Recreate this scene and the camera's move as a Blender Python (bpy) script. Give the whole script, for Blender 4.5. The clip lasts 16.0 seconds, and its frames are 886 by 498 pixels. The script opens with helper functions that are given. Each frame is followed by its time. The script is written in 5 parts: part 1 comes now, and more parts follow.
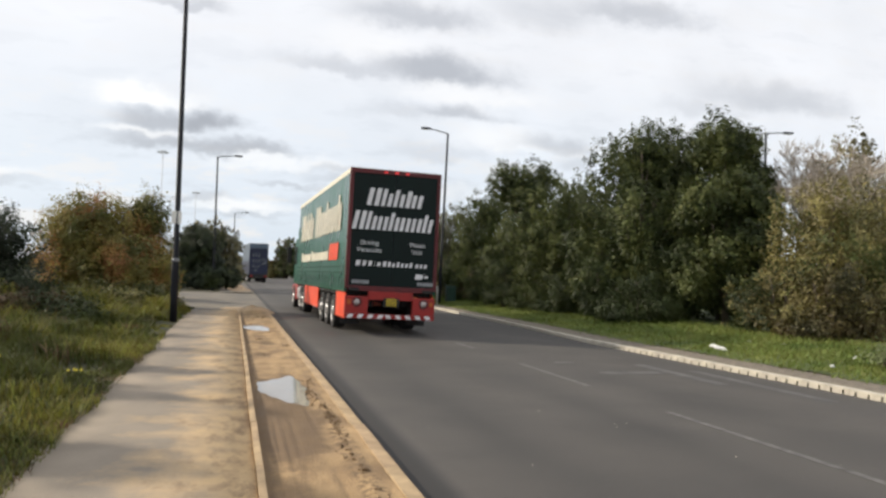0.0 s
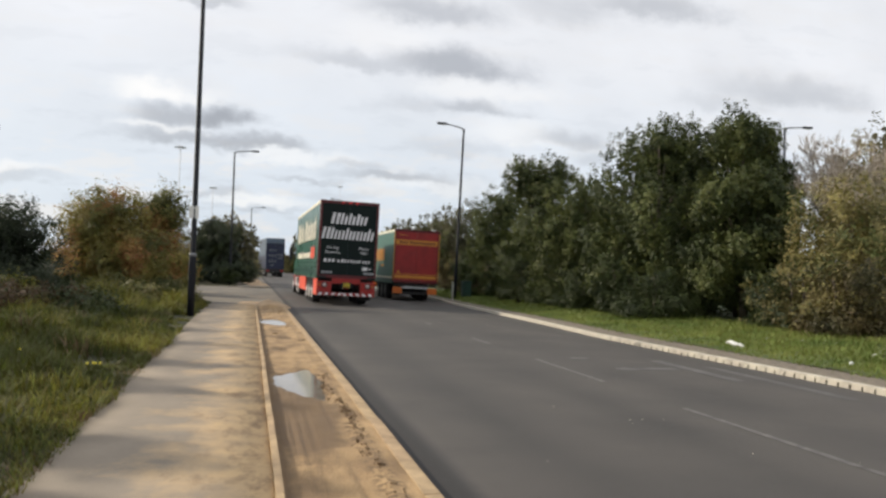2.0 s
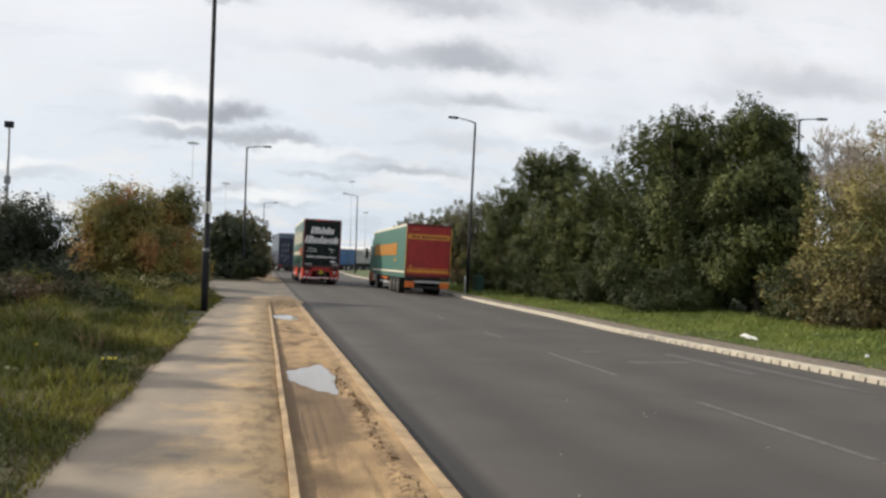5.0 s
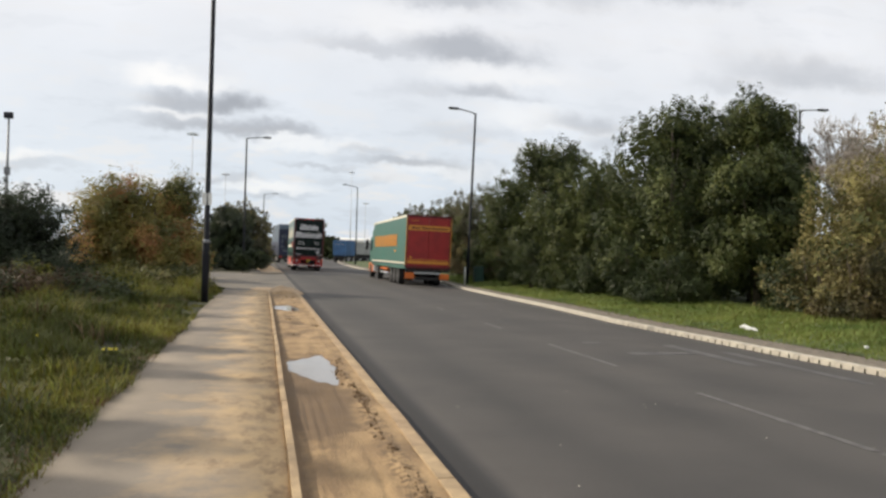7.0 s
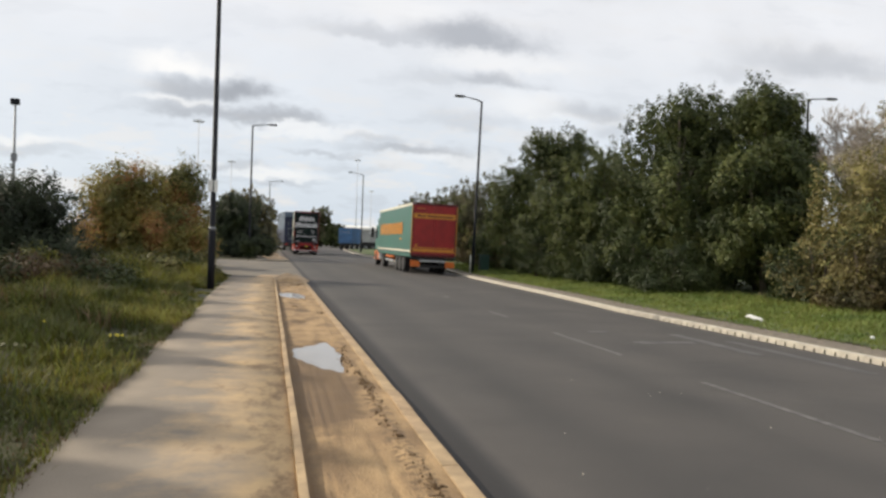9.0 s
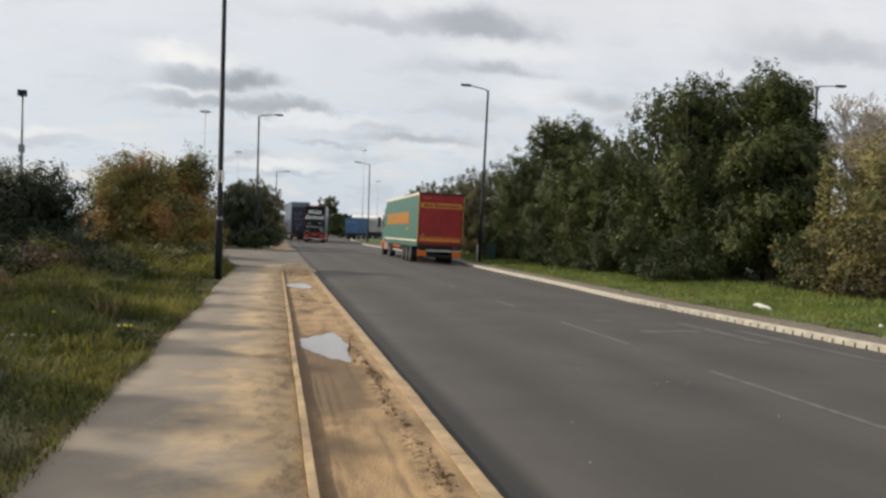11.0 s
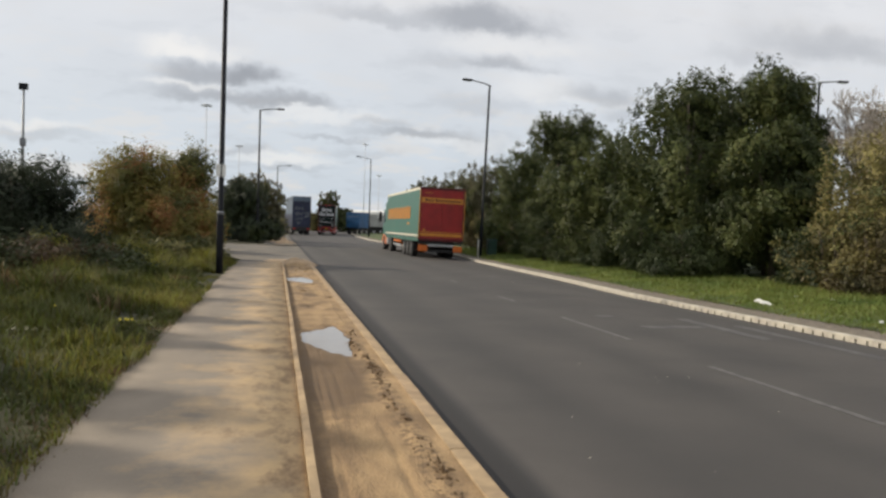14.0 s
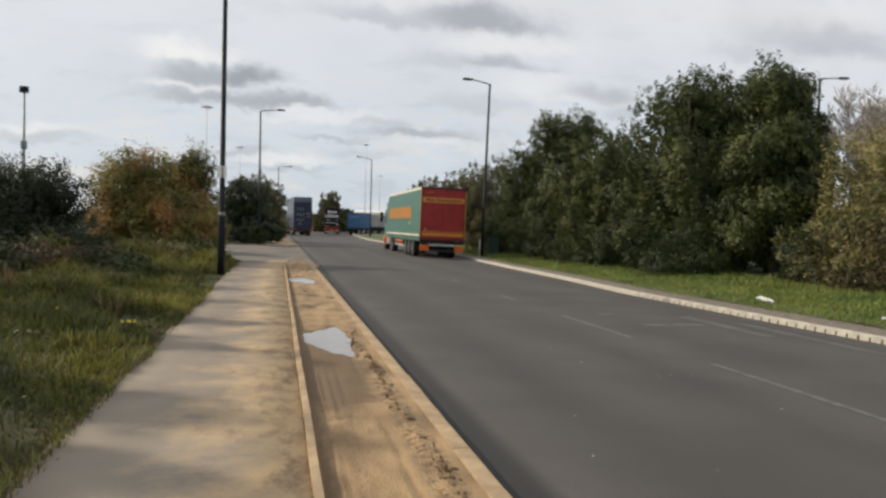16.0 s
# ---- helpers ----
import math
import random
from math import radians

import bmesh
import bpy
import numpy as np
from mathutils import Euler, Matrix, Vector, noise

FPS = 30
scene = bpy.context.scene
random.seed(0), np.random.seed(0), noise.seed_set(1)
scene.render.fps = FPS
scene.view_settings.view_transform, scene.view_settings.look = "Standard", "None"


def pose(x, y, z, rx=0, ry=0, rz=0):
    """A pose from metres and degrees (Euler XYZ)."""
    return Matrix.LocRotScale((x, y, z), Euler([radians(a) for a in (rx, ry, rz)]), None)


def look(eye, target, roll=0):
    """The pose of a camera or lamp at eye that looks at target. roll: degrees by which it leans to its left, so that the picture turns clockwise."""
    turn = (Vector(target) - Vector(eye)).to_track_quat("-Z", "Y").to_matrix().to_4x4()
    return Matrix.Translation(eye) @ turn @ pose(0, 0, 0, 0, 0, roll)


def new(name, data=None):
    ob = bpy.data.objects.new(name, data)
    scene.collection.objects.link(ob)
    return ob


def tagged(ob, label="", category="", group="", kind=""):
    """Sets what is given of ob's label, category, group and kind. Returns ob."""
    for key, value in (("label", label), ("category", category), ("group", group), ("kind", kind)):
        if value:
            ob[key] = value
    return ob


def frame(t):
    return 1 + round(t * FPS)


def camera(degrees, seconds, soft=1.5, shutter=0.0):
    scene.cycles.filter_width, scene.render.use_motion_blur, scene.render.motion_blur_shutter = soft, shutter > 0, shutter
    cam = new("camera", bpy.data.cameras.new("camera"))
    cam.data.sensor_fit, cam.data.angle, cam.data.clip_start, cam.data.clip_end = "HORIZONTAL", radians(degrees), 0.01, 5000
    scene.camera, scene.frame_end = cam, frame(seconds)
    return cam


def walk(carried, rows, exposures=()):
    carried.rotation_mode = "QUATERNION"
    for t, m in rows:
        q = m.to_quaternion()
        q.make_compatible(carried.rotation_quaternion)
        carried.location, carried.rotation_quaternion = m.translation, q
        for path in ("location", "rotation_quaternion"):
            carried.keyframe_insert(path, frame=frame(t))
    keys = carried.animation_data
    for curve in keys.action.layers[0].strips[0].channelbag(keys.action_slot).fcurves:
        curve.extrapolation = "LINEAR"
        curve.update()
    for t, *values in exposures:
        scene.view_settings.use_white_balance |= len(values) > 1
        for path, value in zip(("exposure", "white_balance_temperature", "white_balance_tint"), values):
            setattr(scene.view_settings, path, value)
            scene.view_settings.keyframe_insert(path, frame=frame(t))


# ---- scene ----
EYE = 1.65
cam = camera(59.2, 16.0, soft=2.7)
walk(cam, [
    (0.0, pose(0, 0, EYE, 91.967, -1.696, -15.036)),
    (0.5, pose(0, 0, EYE, 91.885, -1.746, -14.658)),
    (1.0, pose(0, 0, EYE, 91.814, -1.677, -14.294)),
    (1.5, pose(0, 0, EYE, 91.779, -1.785, -14.075)),
    (2.0, pose(0, 0, EYE, 91.577, -1.852, -13.889)),
    (2.5, pose(0, 0, EYE, 91.519, -1.992, -13.685)),
    (3.0, pose(0, 0, EYE, 91.509, -1.784, -13.473)),
    (3.5, pose(0, 0, EYE, 91.431, -1.580, -13.340)),
    (4.0, pose(0, 0, EYE, 91.347, -1.619, -13.230)),
    (6.5, pose(0, 0, EYE, 90.635, -1.489, -12.770)),
    (7.0, pose(0, 0, EYE, 90.474, -1.604, -12.986)),
    (7.5, pose(0, 0, EYE, 90.427, -1.780, -13.016)),
    (8.0, pose(0, 0, EYE, 90.253, -1.790, -12.812)),
    (8.5, pose(0, 0, EYE, 89.866, -1.811, -12.756)),
    (9.0, pose(0, 0, EYE, 89.592, -1.869, -12.581)),
    (11.5, pose(0, 0, EYE, 88.562, -1.624, -12.023)),
    (12.0, pose(0, 0, EYE, 88.287, -1.563, -12.002)),
    (12.5, pose(0, 0, EYE, 88.120, -1.508, -11.928)),
    (13.0, pose(0, 0, EYE, 88.080, -1.542, -11.868)),
    (13.5, pose(0, 0, EYE, 88.204, -1.754, -11.929)),
    (14.0, pose(0, 0, EYE, 88.429, -1.839, -12.013)),
    (14.5, pose(0, 0, EYE, 88.538, -1.644, -12.025)),
    (15.0, pose(0, 0, EYE, 88.597, -1.548, -12.037)),
    (15.5, pose(0, 0, EYE, 88.458, -1.377, -11.983)),
    (16.0, pose(0, 0, EYE, 88.395, -1.391, -11.919)),
], exposures=[(0.0, -0.02, 6650, 10), (1.0, -0.12, 6650, 10), (3.5, -0.12, 6650, 10), (9.0, -0.13, 6700, 10), (11.5, -0.31, 6700, 10), (16.0, -0.32, 6700, 10)])

# world: hazy autumn sky with broken cloud, low sun ahead on the left
SUN_AZ, SUN_EL = radians(-58), radians(27)   # azimuth from +y towards +x
sun_way = Vector((math.sin(SUN_AZ) * math.cos(SUN_EL), math.cos(SUN_AZ) * math.cos(SUN_EL), math.sin(SUN_EL)))
sun = new("sun", bpy.data.lights.new("sun", "SUN"))
sun.data.energy, sun.data.angle, sun.data.color = 4.0, radians(1.4), (1.0, 0.90, 0.75)
sun.matrix_world = look(sun_way * 50, (0, 0, 0))


def build_world():
    # clouds: (u, v) = (x / y, z / y) ahead, half width, half height, darkness
    w = bpy.data.worlds.new("sky")
    scene.world = w
    w.use_nodes = True
    nt = w.node_tree
    N, Lk = nt.nodes, nt.links
    N.clear()
    out, bg = N.new("ShaderNodeOutputWorld"), N.new("ShaderNodeBackground")
    sky = N.new("ShaderNodeTexSky")
    sky.sky_type, sky.sun_disc = "NISHITA", False
    sky.sun_elevation, sky.sun_rotation = SUN_EL, SUN_AZ
    sky.air_density, sky.dust_density = 1.0, 2.0

    def math_node(op, a, b=None, c=None):
        n = N.new("ShaderNodeMath")
        n.operation = op
        for i, v in enumerate((a, b, c)):
            if v is None:
                continue
            if isinstance(v, (int, float)):
                n.inputs[i].default_value = v
            else:
                Lk.new(v, n.inputs[i])
        return n.outputs[0]

    tc = N.new("ShaderNodeTexCoord")
    sep = N.new("ShaderNodeSeparateXYZ")
    Lk.new(tc.outputs["Generated"], sep.inputs[0])
    x, y, z = sep.outputs
    yy = math_node("MAXIMUM", math_node("ABSOLUTE", y), 0.05)
    u, v = math_node("DIVIDE", x, yy), math_node("DIVIDE", z, yy)
    comb = N.new("ShaderNodeCombineXYZ")
    Lk.new(math_node("MULTIPLY", u, 6.5), comb.inputs[0])
    Lk.new(math_node("MULTIPLY", v, 9.0), comb.inputs[1])
    n1 = N.new("ShaderNodeTexNoise")
    n1.inputs["Scale"].default_value, n1.inputs["Detail"].default_value, n1.inputs["Roughness"].default_value = 2.6, 9, 0.58
    Lk.new(comb.outputs[0], n1.inputs["Vector"])
    cs = N.new("ShaderNodeSeparateColor")
    Lk.new(n1.outputs["Color"], cs.inputs[0])
    wob = math_node("SUBTRACT", n1.outputs[0], 0.5)
    # billowing edges: the cloud shapes are read at shifted places
    uw = math_node("ADD", u, math_node("MULTIPLY", math_node("SUBTRACT", cs.outputs[0], 0.5), 0.07))
    vw = math_node("ADD", v, math_node("MULTIPLY", math_node("SUBTRACT", cs.outputs[1], 0.5), 0.048))

    def cloud_field(clouds, wobble):
        total = None
        for cu, cv, hw, hh, k in clouds:
            du = math_node("DIVIDE", math_node("SUBTRACT", uw, cu), hw)
            dv = math_node("DIVIDE", math_node("SUBTRACT", vw, cv), hh)
            # flatter underneath than on top
            dv = math_node("MAXIMUM", dv, math_node("MULTIPLY", dv, -1.7))
            r2 = math_node("ADD", math_node("MULTIPLY", du, du), math_node("MULTIPLY", dv, dv))
            r2 = math_node("ADD", r2, math_node("MULTIPLY", wob, wobble))
            r2 = math_node("MULTIPLY", r2, math_node("SQRT", math_node("MAXIMUM", r2, 0.0)))
            g = math_node("MULTIPLY", math_node("EXPONENT", math_node("MULTIPLY", r2, -0.5)), k)
            total = g if total is None else math_node("MAXIMUM", total, g)
        return total

    grey = cloud_field(CLOUDS_GREY, 2.2)
    white = cloud_field(CLOUDS_WHITE, 1.2)
    # a thin high veil everywhere, bluer towards the horizon
    ramp = N.new("ShaderNodeValToRGB")
    ramp.color_ramp.elements[0].position, ramp.color_ramp.elements[0].color = 0.0, (0.74, 0.85, 0.98, 1)
    ramp.color_ramp.elements[1].position, ramp.color_ramp.elements[1].color = 0.30, (0.97, 1.0, 1.06, 1)
    Lk.new(v, ramp.inputs[0])
    n2 = N.new("ShaderNodeTexNoise")
    n2.inputs["Scale"].default_value, n2.inputs["Detail"].default_value = 0.9, 6
    Lk.new(comb.outputs[0], n2.inputs["Vector"])
    veil_var = math_node("ADD", math_node("MULTIPLY", n2.outputs[0], 0.22), 0.91)

    def mix(f, a, b):
        m = N.new("ShaderNodeMix")
        m.data_type = "RGBA"
        for sock, val in ((m.inputs[0], f), (m.inputs[6], a), (m.inputs[7], b)):
            if isinstance(val, (int, float, tuple)):
                sock.default_value = val
            else:
                Lk.new(val, sock)
        return m.outputs[2]

    vm = N.new("ShaderNodeVectorMath")
    vm.operation = "SCALE"
    Lk.new(ramp.outputs[0], vm.inputs[0])
    Lk.new(veil_var, vm.inputs[3])
    # small broken puffs low over the horizon
    comb2 = N.new("ShaderNodeCombineXYZ")
    Lk.new(math_node("MULTIPLY", u, 7.0), comb2.inputs[0])
    Lk.new(math_node("MULTIPLY", v, 24.0), comb2.inputs[1])
    n4 = N.new("ShaderNodeTexNoise")
    n4.inputs["Scale"].default_value, n4.inputs["Detail"].default_value, n4.inputs["Roughness"].default_value = 1.3, 8, 0.6
    Lk.new(comb2.outputs[0], n4.inputs["Vector"])

    def span(value, lo, hi, a, b):
        m = N.new("ShaderNodeMapRange")
        m.interpolation_type = "SMOOTHSTEP"
        for i, q in enumerate((lo, hi, a, b)):
            m.inputs[i + 1].default_value = q
        Lk.new(value, m.inputs[0])
        return m.outputs[0]

    low = span(v, 0.06, 0.24, 0.85, 0.25)
    puff = math_node("MULTIPLY", span(n4.outputs[0], 0.50, 0.62, 0.0, 0.75), low)
    base = math_node("MULTIPLY", span(n4.outputs[0], 0.47, 0.36, 0.0, 0.30), low)
    col = mix(puff, vm.outputs[0], (0.98, 0.97, 0.97, 1))
    col = mix(base, col, (0.50, 0.55, 0.63, 1))
    col = mix(white, col, (1.17, 1.17, 1.17, 1))
    col = mix(grey, col, (0.45, 0.48, 0.54, 1))
    skyv = N.new("ShaderNodeVectorMath")
    skyv.operation = "SCALE"
    Lk.new(sky.outputs[0], skyv.inputs[0])
    skyv.inputs[3].default_value = 0.10
    final = mix(0.90, skyv.outputs[0], col)
    Lk.new(final, bg.inputs[0])
    bg.inputs[1].default_value = 1.0
    Lk.new(bg.outputs[0], out.inputs[0])


CLOUDS_GREY = [
    (-0.098, 0.178, 0.040, 0.012, 0.75),
    (-0.046, 0.178, 0.032, 0.013, 1.00),
    (-0.083, 0.154, 0.056, 0.009, 0.75),
    (-0.005, 0.150, 0.060, 0.008, 0.80),
    (0.051, 0.148, 0.028, 0.005, 0.30),
    (0.157, 0.266, 0.090, 0.012, 0.45),
    (0.254, 0.268, 0.080, 0.019, 0.80),
    (0.287, 0.216, 0.055, 0.009, 0.60),
    (0.218, 0.214, 0.048, 0.010, 0.28),
    (0.423, 0.184, 0.044, 0.014, 0.50),
    (0.453, 0.158, 0.020, 0.012, 0.30),
    (0.770, 0.277, 0.110, 0.026, 0.45),
    (0.652, 0.254, 0.058, 0.017, 0.30),
    (0.179, 0.120, 0.058, 0.008, 0.65),
    (0.131, 0.132, 0.032, 0.006, 0.35),
    (0.066, 0.111, 0.040, 0.004, 0.42),
    (0.103, 0.092, 0.043, 0.005, 0.22),
    (0.250, 0.159, 0.048, 0.014, 0.28),
    (-0.051, 0.086, 0.032, 0.005, 0.40),
    (0.011, 0.070, 0.032, 0.004, 0.35),
    (-0.277, 0.096, 0.046, 0.008, 0.32),
    (0.400, 0.363, 0.068, 0.031, 0.32),
    (0.548, 0.384, 0.092, 0.020, 0.58),
    (-0.068, 0.324, 0.040, 0.008, 0.50),
    (0.224, 0.341, 0.076, 0.021, 0.60),
]
CLOUDS_WHITE = [
    (-0.125, 0.206, 0.034, 0.012, 0.90),
    (-0.087, 0.202, 0.040, 0.009, 0.55),
    (-0.112, 0.165, 0.039, 0.005, 0.60),
    (0.294, 0.241, 0.075, 0.013, 0.45),
    (0.343, 0.183, 0.050, 0.020, 0.45),
    (0.045, 0.137, 0.064, 0.009, 0.50),
    (-0.283, 0.107, 0.040, 0.006, 0.60),
    (0.004, 0.079, 0.045, 0.007, 0.60),
    (0.236, 0.110, 0.061, 0.011, 0.40),
    (0.159, 0.300, 0.060, 0.020, 0.35),
]
build_world()


# ---------------------------------------------------------------- materials
def material(name, base, rough=0.8, metal=0.0, var=0.25, scale=6.0, fine=60.0, bump=0.2, tint=None, island=0.0, spread=0.0,
             spec=0.5, coat=0.0, emit=None, stretch=(1, 1, 1), trans=0.0):
    """A surface with grain and stains at two scales; tint: a second colour in the coarse stains."""
    m = bpy.data.materials.new(name)
    m.use_nodes = True
    N, Lk = m.node_tree.nodes, m.node_tree.links
    b = N["Principled BSDF"]
    b.inputs["Roughness"].default_value, b.inputs["Metallic"].default_value = rough, metal
    b.inputs["Specular IOR Level"].default_value, b.inputs["Coat Weight"].default_value = spec, coat
    tc, mp = N.new("ShaderNodeTexCoord"), N.new("ShaderNodeMapping")
    mp.inputs["Scale"].default_value = stretch
    Lk.new(tc.outputs["Object"], mp.inputs[0])
    big, small = N.new("ShaderNodeTexNoise"), N.new("ShaderNodeTexNoise")
    for n, s, d in ((big, scale, 5), (small, fine, 3)):
        n.inputs["Scale"].default_value, n.inputs["Detail"].default_value = s, d
        Lk.new(mp.outputs[0], n.inputs["Vector"])
    ramp = N.new("ShaderNodeValToRGB")
    ramp.color_ramp.elements[0].position, ramp.color_ramp.elements[1].position = 0.35, 0.68
    dark = tuple(c * (1 - var) for c in base)
    other = tint or tuple(min(1, c * (1 + var)) for c in base)
    ramp.color_ramp.elements[0].color, ramp.color_ramp.elements[1].color = (*dark, 1), (*other, 1)
    mixn = N.new("ShaderNodeMix")
    mixn.data_type, mixn.blend_type = "RGBA", "MULTIPLY"
    mixn.inputs[0].default_value = min(1, var * 1.5)
    Lk.new(big.outputs[0], ramp.inputs[0])
    Lk.new(ramp.outputs[0], mixn.inputs[6])
    r2 = N.new("ShaderNodeMapRange")
    r2.inputs[1].default_value, r2.inputs[2].default_value, r2.inputs[3].default_value, r2.inputs[4].default_value = 0.3, 0.7, 0.7, 1.15
    Lk.new(small.outputs[0], r2.inputs[0])
    Lk.new(r2.outputs[0], mixn.inputs[7])
    col = mixn.outputs[2]
    if island or spread:
        hs = N.new("ShaderNodeHueSaturation")
        if island:
            g = N.new("ShaderNodeNewGeometry")
            rnd = g.outputs["Random Per Island"]
        else:
            g = N.new("ShaderNodeObjectInfo")
            rnd = g.outputs["Random"]
        k = island or spread
        for sock, lo, hi in (("Hue", 0.5 - 0.05 * k, 0.5 + 0.05 * k), ("Value", 1 - 0.5 * k, 1 + 0.55 * k)):
            mr = N.new("ShaderNodeMapRange")
            mr.inputs[3].default_value, mr.inputs[4].default_value = lo, hi
            Lk.new(rnd, mr.inputs[0])
            Lk.new(mr.outputs[0], hs.inputs[sock])
        Lk.new(col, hs.inputs["Color"])
        col = hs.outputs[0]
    Lk.new(col, b.inputs["Base Color"])
    if bump:
        bp = N.new("ShaderNodeBump")
        bp.inputs["Strength"].default_value, bp.inputs["Distance"].default_value = bump, 0.02
        Lk.new(small.outputs[0], bp.inputs["Height"])
        Lk.new(bp.outputs[0], b.inputs["Normal"])
    rr = N.new("ShaderNodeMapRange")
    rr.inputs[3].default_value, rr.inputs[4].default_value = max(0.02, rough - 0.12), min(1, rough + 0.12)
    Lk.new(big.outputs[0], rr.inputs[0])
    Lk.new(rr.outputs[0], b.inputs["Roughness"])
    if emit:
        b.inputs["Emission Color"].default_value, b.inputs["Emission Strength"].default_value = (*emit[:3], 1), emit[3]
    if trans:
        # light passes through thin leaves
        t = N.new("ShaderNodeBsdfTranslucent")
        Lk.new(col, t.inputs[0])
        ms = N.new("ShaderNodeMixShader")
        ms.inputs[0].default_value = trans
        Lk.new(b.outputs[0], ms.inputs[1])
        Lk.new(t.outputs[0], ms.inputs[2])
        Lk.new(ms.outputs[0], N["Material Output"].inputs[0])
    return m


def road_material():
    """Worn asphalt: aggregate grain, long wheel tracks, dusty edges, patches."""
    m = material("asphalt", (0.0365, 0.0345, 0.033), 0.85, var=0.26, scale=0.8, fine=70, bump=0.3, stretch=(1.3, 0.22, 1))
    N, Lk = m.node_tree.nodes, m.node_tree.links
    b = N["Principled BSDF"]
    src = b.inputs["Base Color"].links[0].from_socket
    tc, sep = N.new("ShaderNodeTexCoord"), N.new("ShaderNodeSeparateXYZ")
    Lk.new(tc.outputs["Object"], sep.inputs[0])
    # dust washed from the verge along both edges, and a paler band between the wheel tracks
    ramp = N.new("ShaderNodeValToRGB")
    els = ramp.color_ramp.elements
    els[0].position, els[0].color = 0.0, (0.0, 0.0, 0.0, 1)
    els[1].position, els[1].color = 1.0, (0.5, 0.5, 0.5, 1)
    for p, c in ((0.028, 0.02), (0.045, 0.75), (0.09, 0.55), (0.17, 0.28), (0.28, 0.55), (0.40, 0.34), (0.50, 0.58), (0.62, 0.36), (0.76, 0.60), (0.90, 0.34)):
        e = els.new(p)
        e.color = (c, c, c, 1)
    mr = N.new("ShaderNodeMapRange")
    mr.inputs[1].default_value, mr.inputs[2].default_value = 1.45, 9.2
    Lk.new(sep.outputs[0], mr.inputs[0])
    Lk.new(mr.outputs[0], ramp.inputs[0])
    n = N.new("ShaderNodeTexNoise")
    n.inputs["Scale"].default_value, n.inputs["Detail"].default_value = 0.7, 6
    Lk.new(tc.outputs["Object"], n.inputs["Vector"])
    mu = N.new("ShaderNodeMath")
    mu.operation = "MULTIPLY"
    Lk.new(ramp.outputs[0], mu.inputs[0])
    Lk.new(n.outputs[0], mu.inputs[1])
    mx = N.new("ShaderNodeMix")
    mx.data_type = "RGBA"
    Lk.new(mu.outputs[0], mx.inputs[0])
    Lk.new(src, mx.inputs[6])
    mx.inputs[7].default_value = (0.140, 0.122, 0.106, 1)
    # silt, dark and damp, lies in the near channel
    g, gm = N.new("ShaderNodeMapRange"), N.new("ShaderNodeMix")
    g.inputs[1].default_value, g.inputs[2].default_value, g.inputs[3].default_value, g.inputs[4].default_value = 1.60, 1.70, 0.85, 0.0
    Lk.new(sep.outputs[0], g.inputs[0])
    gm.data_type = "RGBA"
    Lk.new(g.outputs[0], gm.inputs[0])
    Lk.new(mx.outputs[2], gm.inputs[6])
    gm.inputs[7].default_value = (0.020, 0.018, 0.017, 1)
    Lk.new(gm.outputs[2], b.inputs["Base Color"])
    return m


def worn_paint(name, paint, under, lo=0.45, hi=0.62, scale=9):
    m = material(name, paint, 0.7, var=0.15, scale=3, fine=80)
    N, Lk = m.node_tree.nodes, m.node_tree.links
    b = N["Principled BSDF"]
    src = b.inputs["Base Color"].links[0].from_socket
    tc, n, mr, mx = (N.new("ShaderNode" + k) for k in ("TexCoord", "TexNoise", "MapRange", "Mix"))
    n.inputs["Scale"].default_value, n.inputs["Detail"].default_value = scale, 8
    Lk.new(tc.outputs["Object"], n.inputs["Vector"])
    mr.inputs[1].default_value, mr.inputs[2].default_value = lo, hi
    Lk.new(n.outputs[0], mr.inputs[0])
    mx.data_type = "RGBA"
    Lk.new(mr.outputs[0], mx.inputs[0])
    Lk.new(src, mx.inputs[6])
    mx.inputs[7].default_value = (*under, 1)
    Lk.new(mx.outputs[2], b.inputs["Base Color"])
    return m


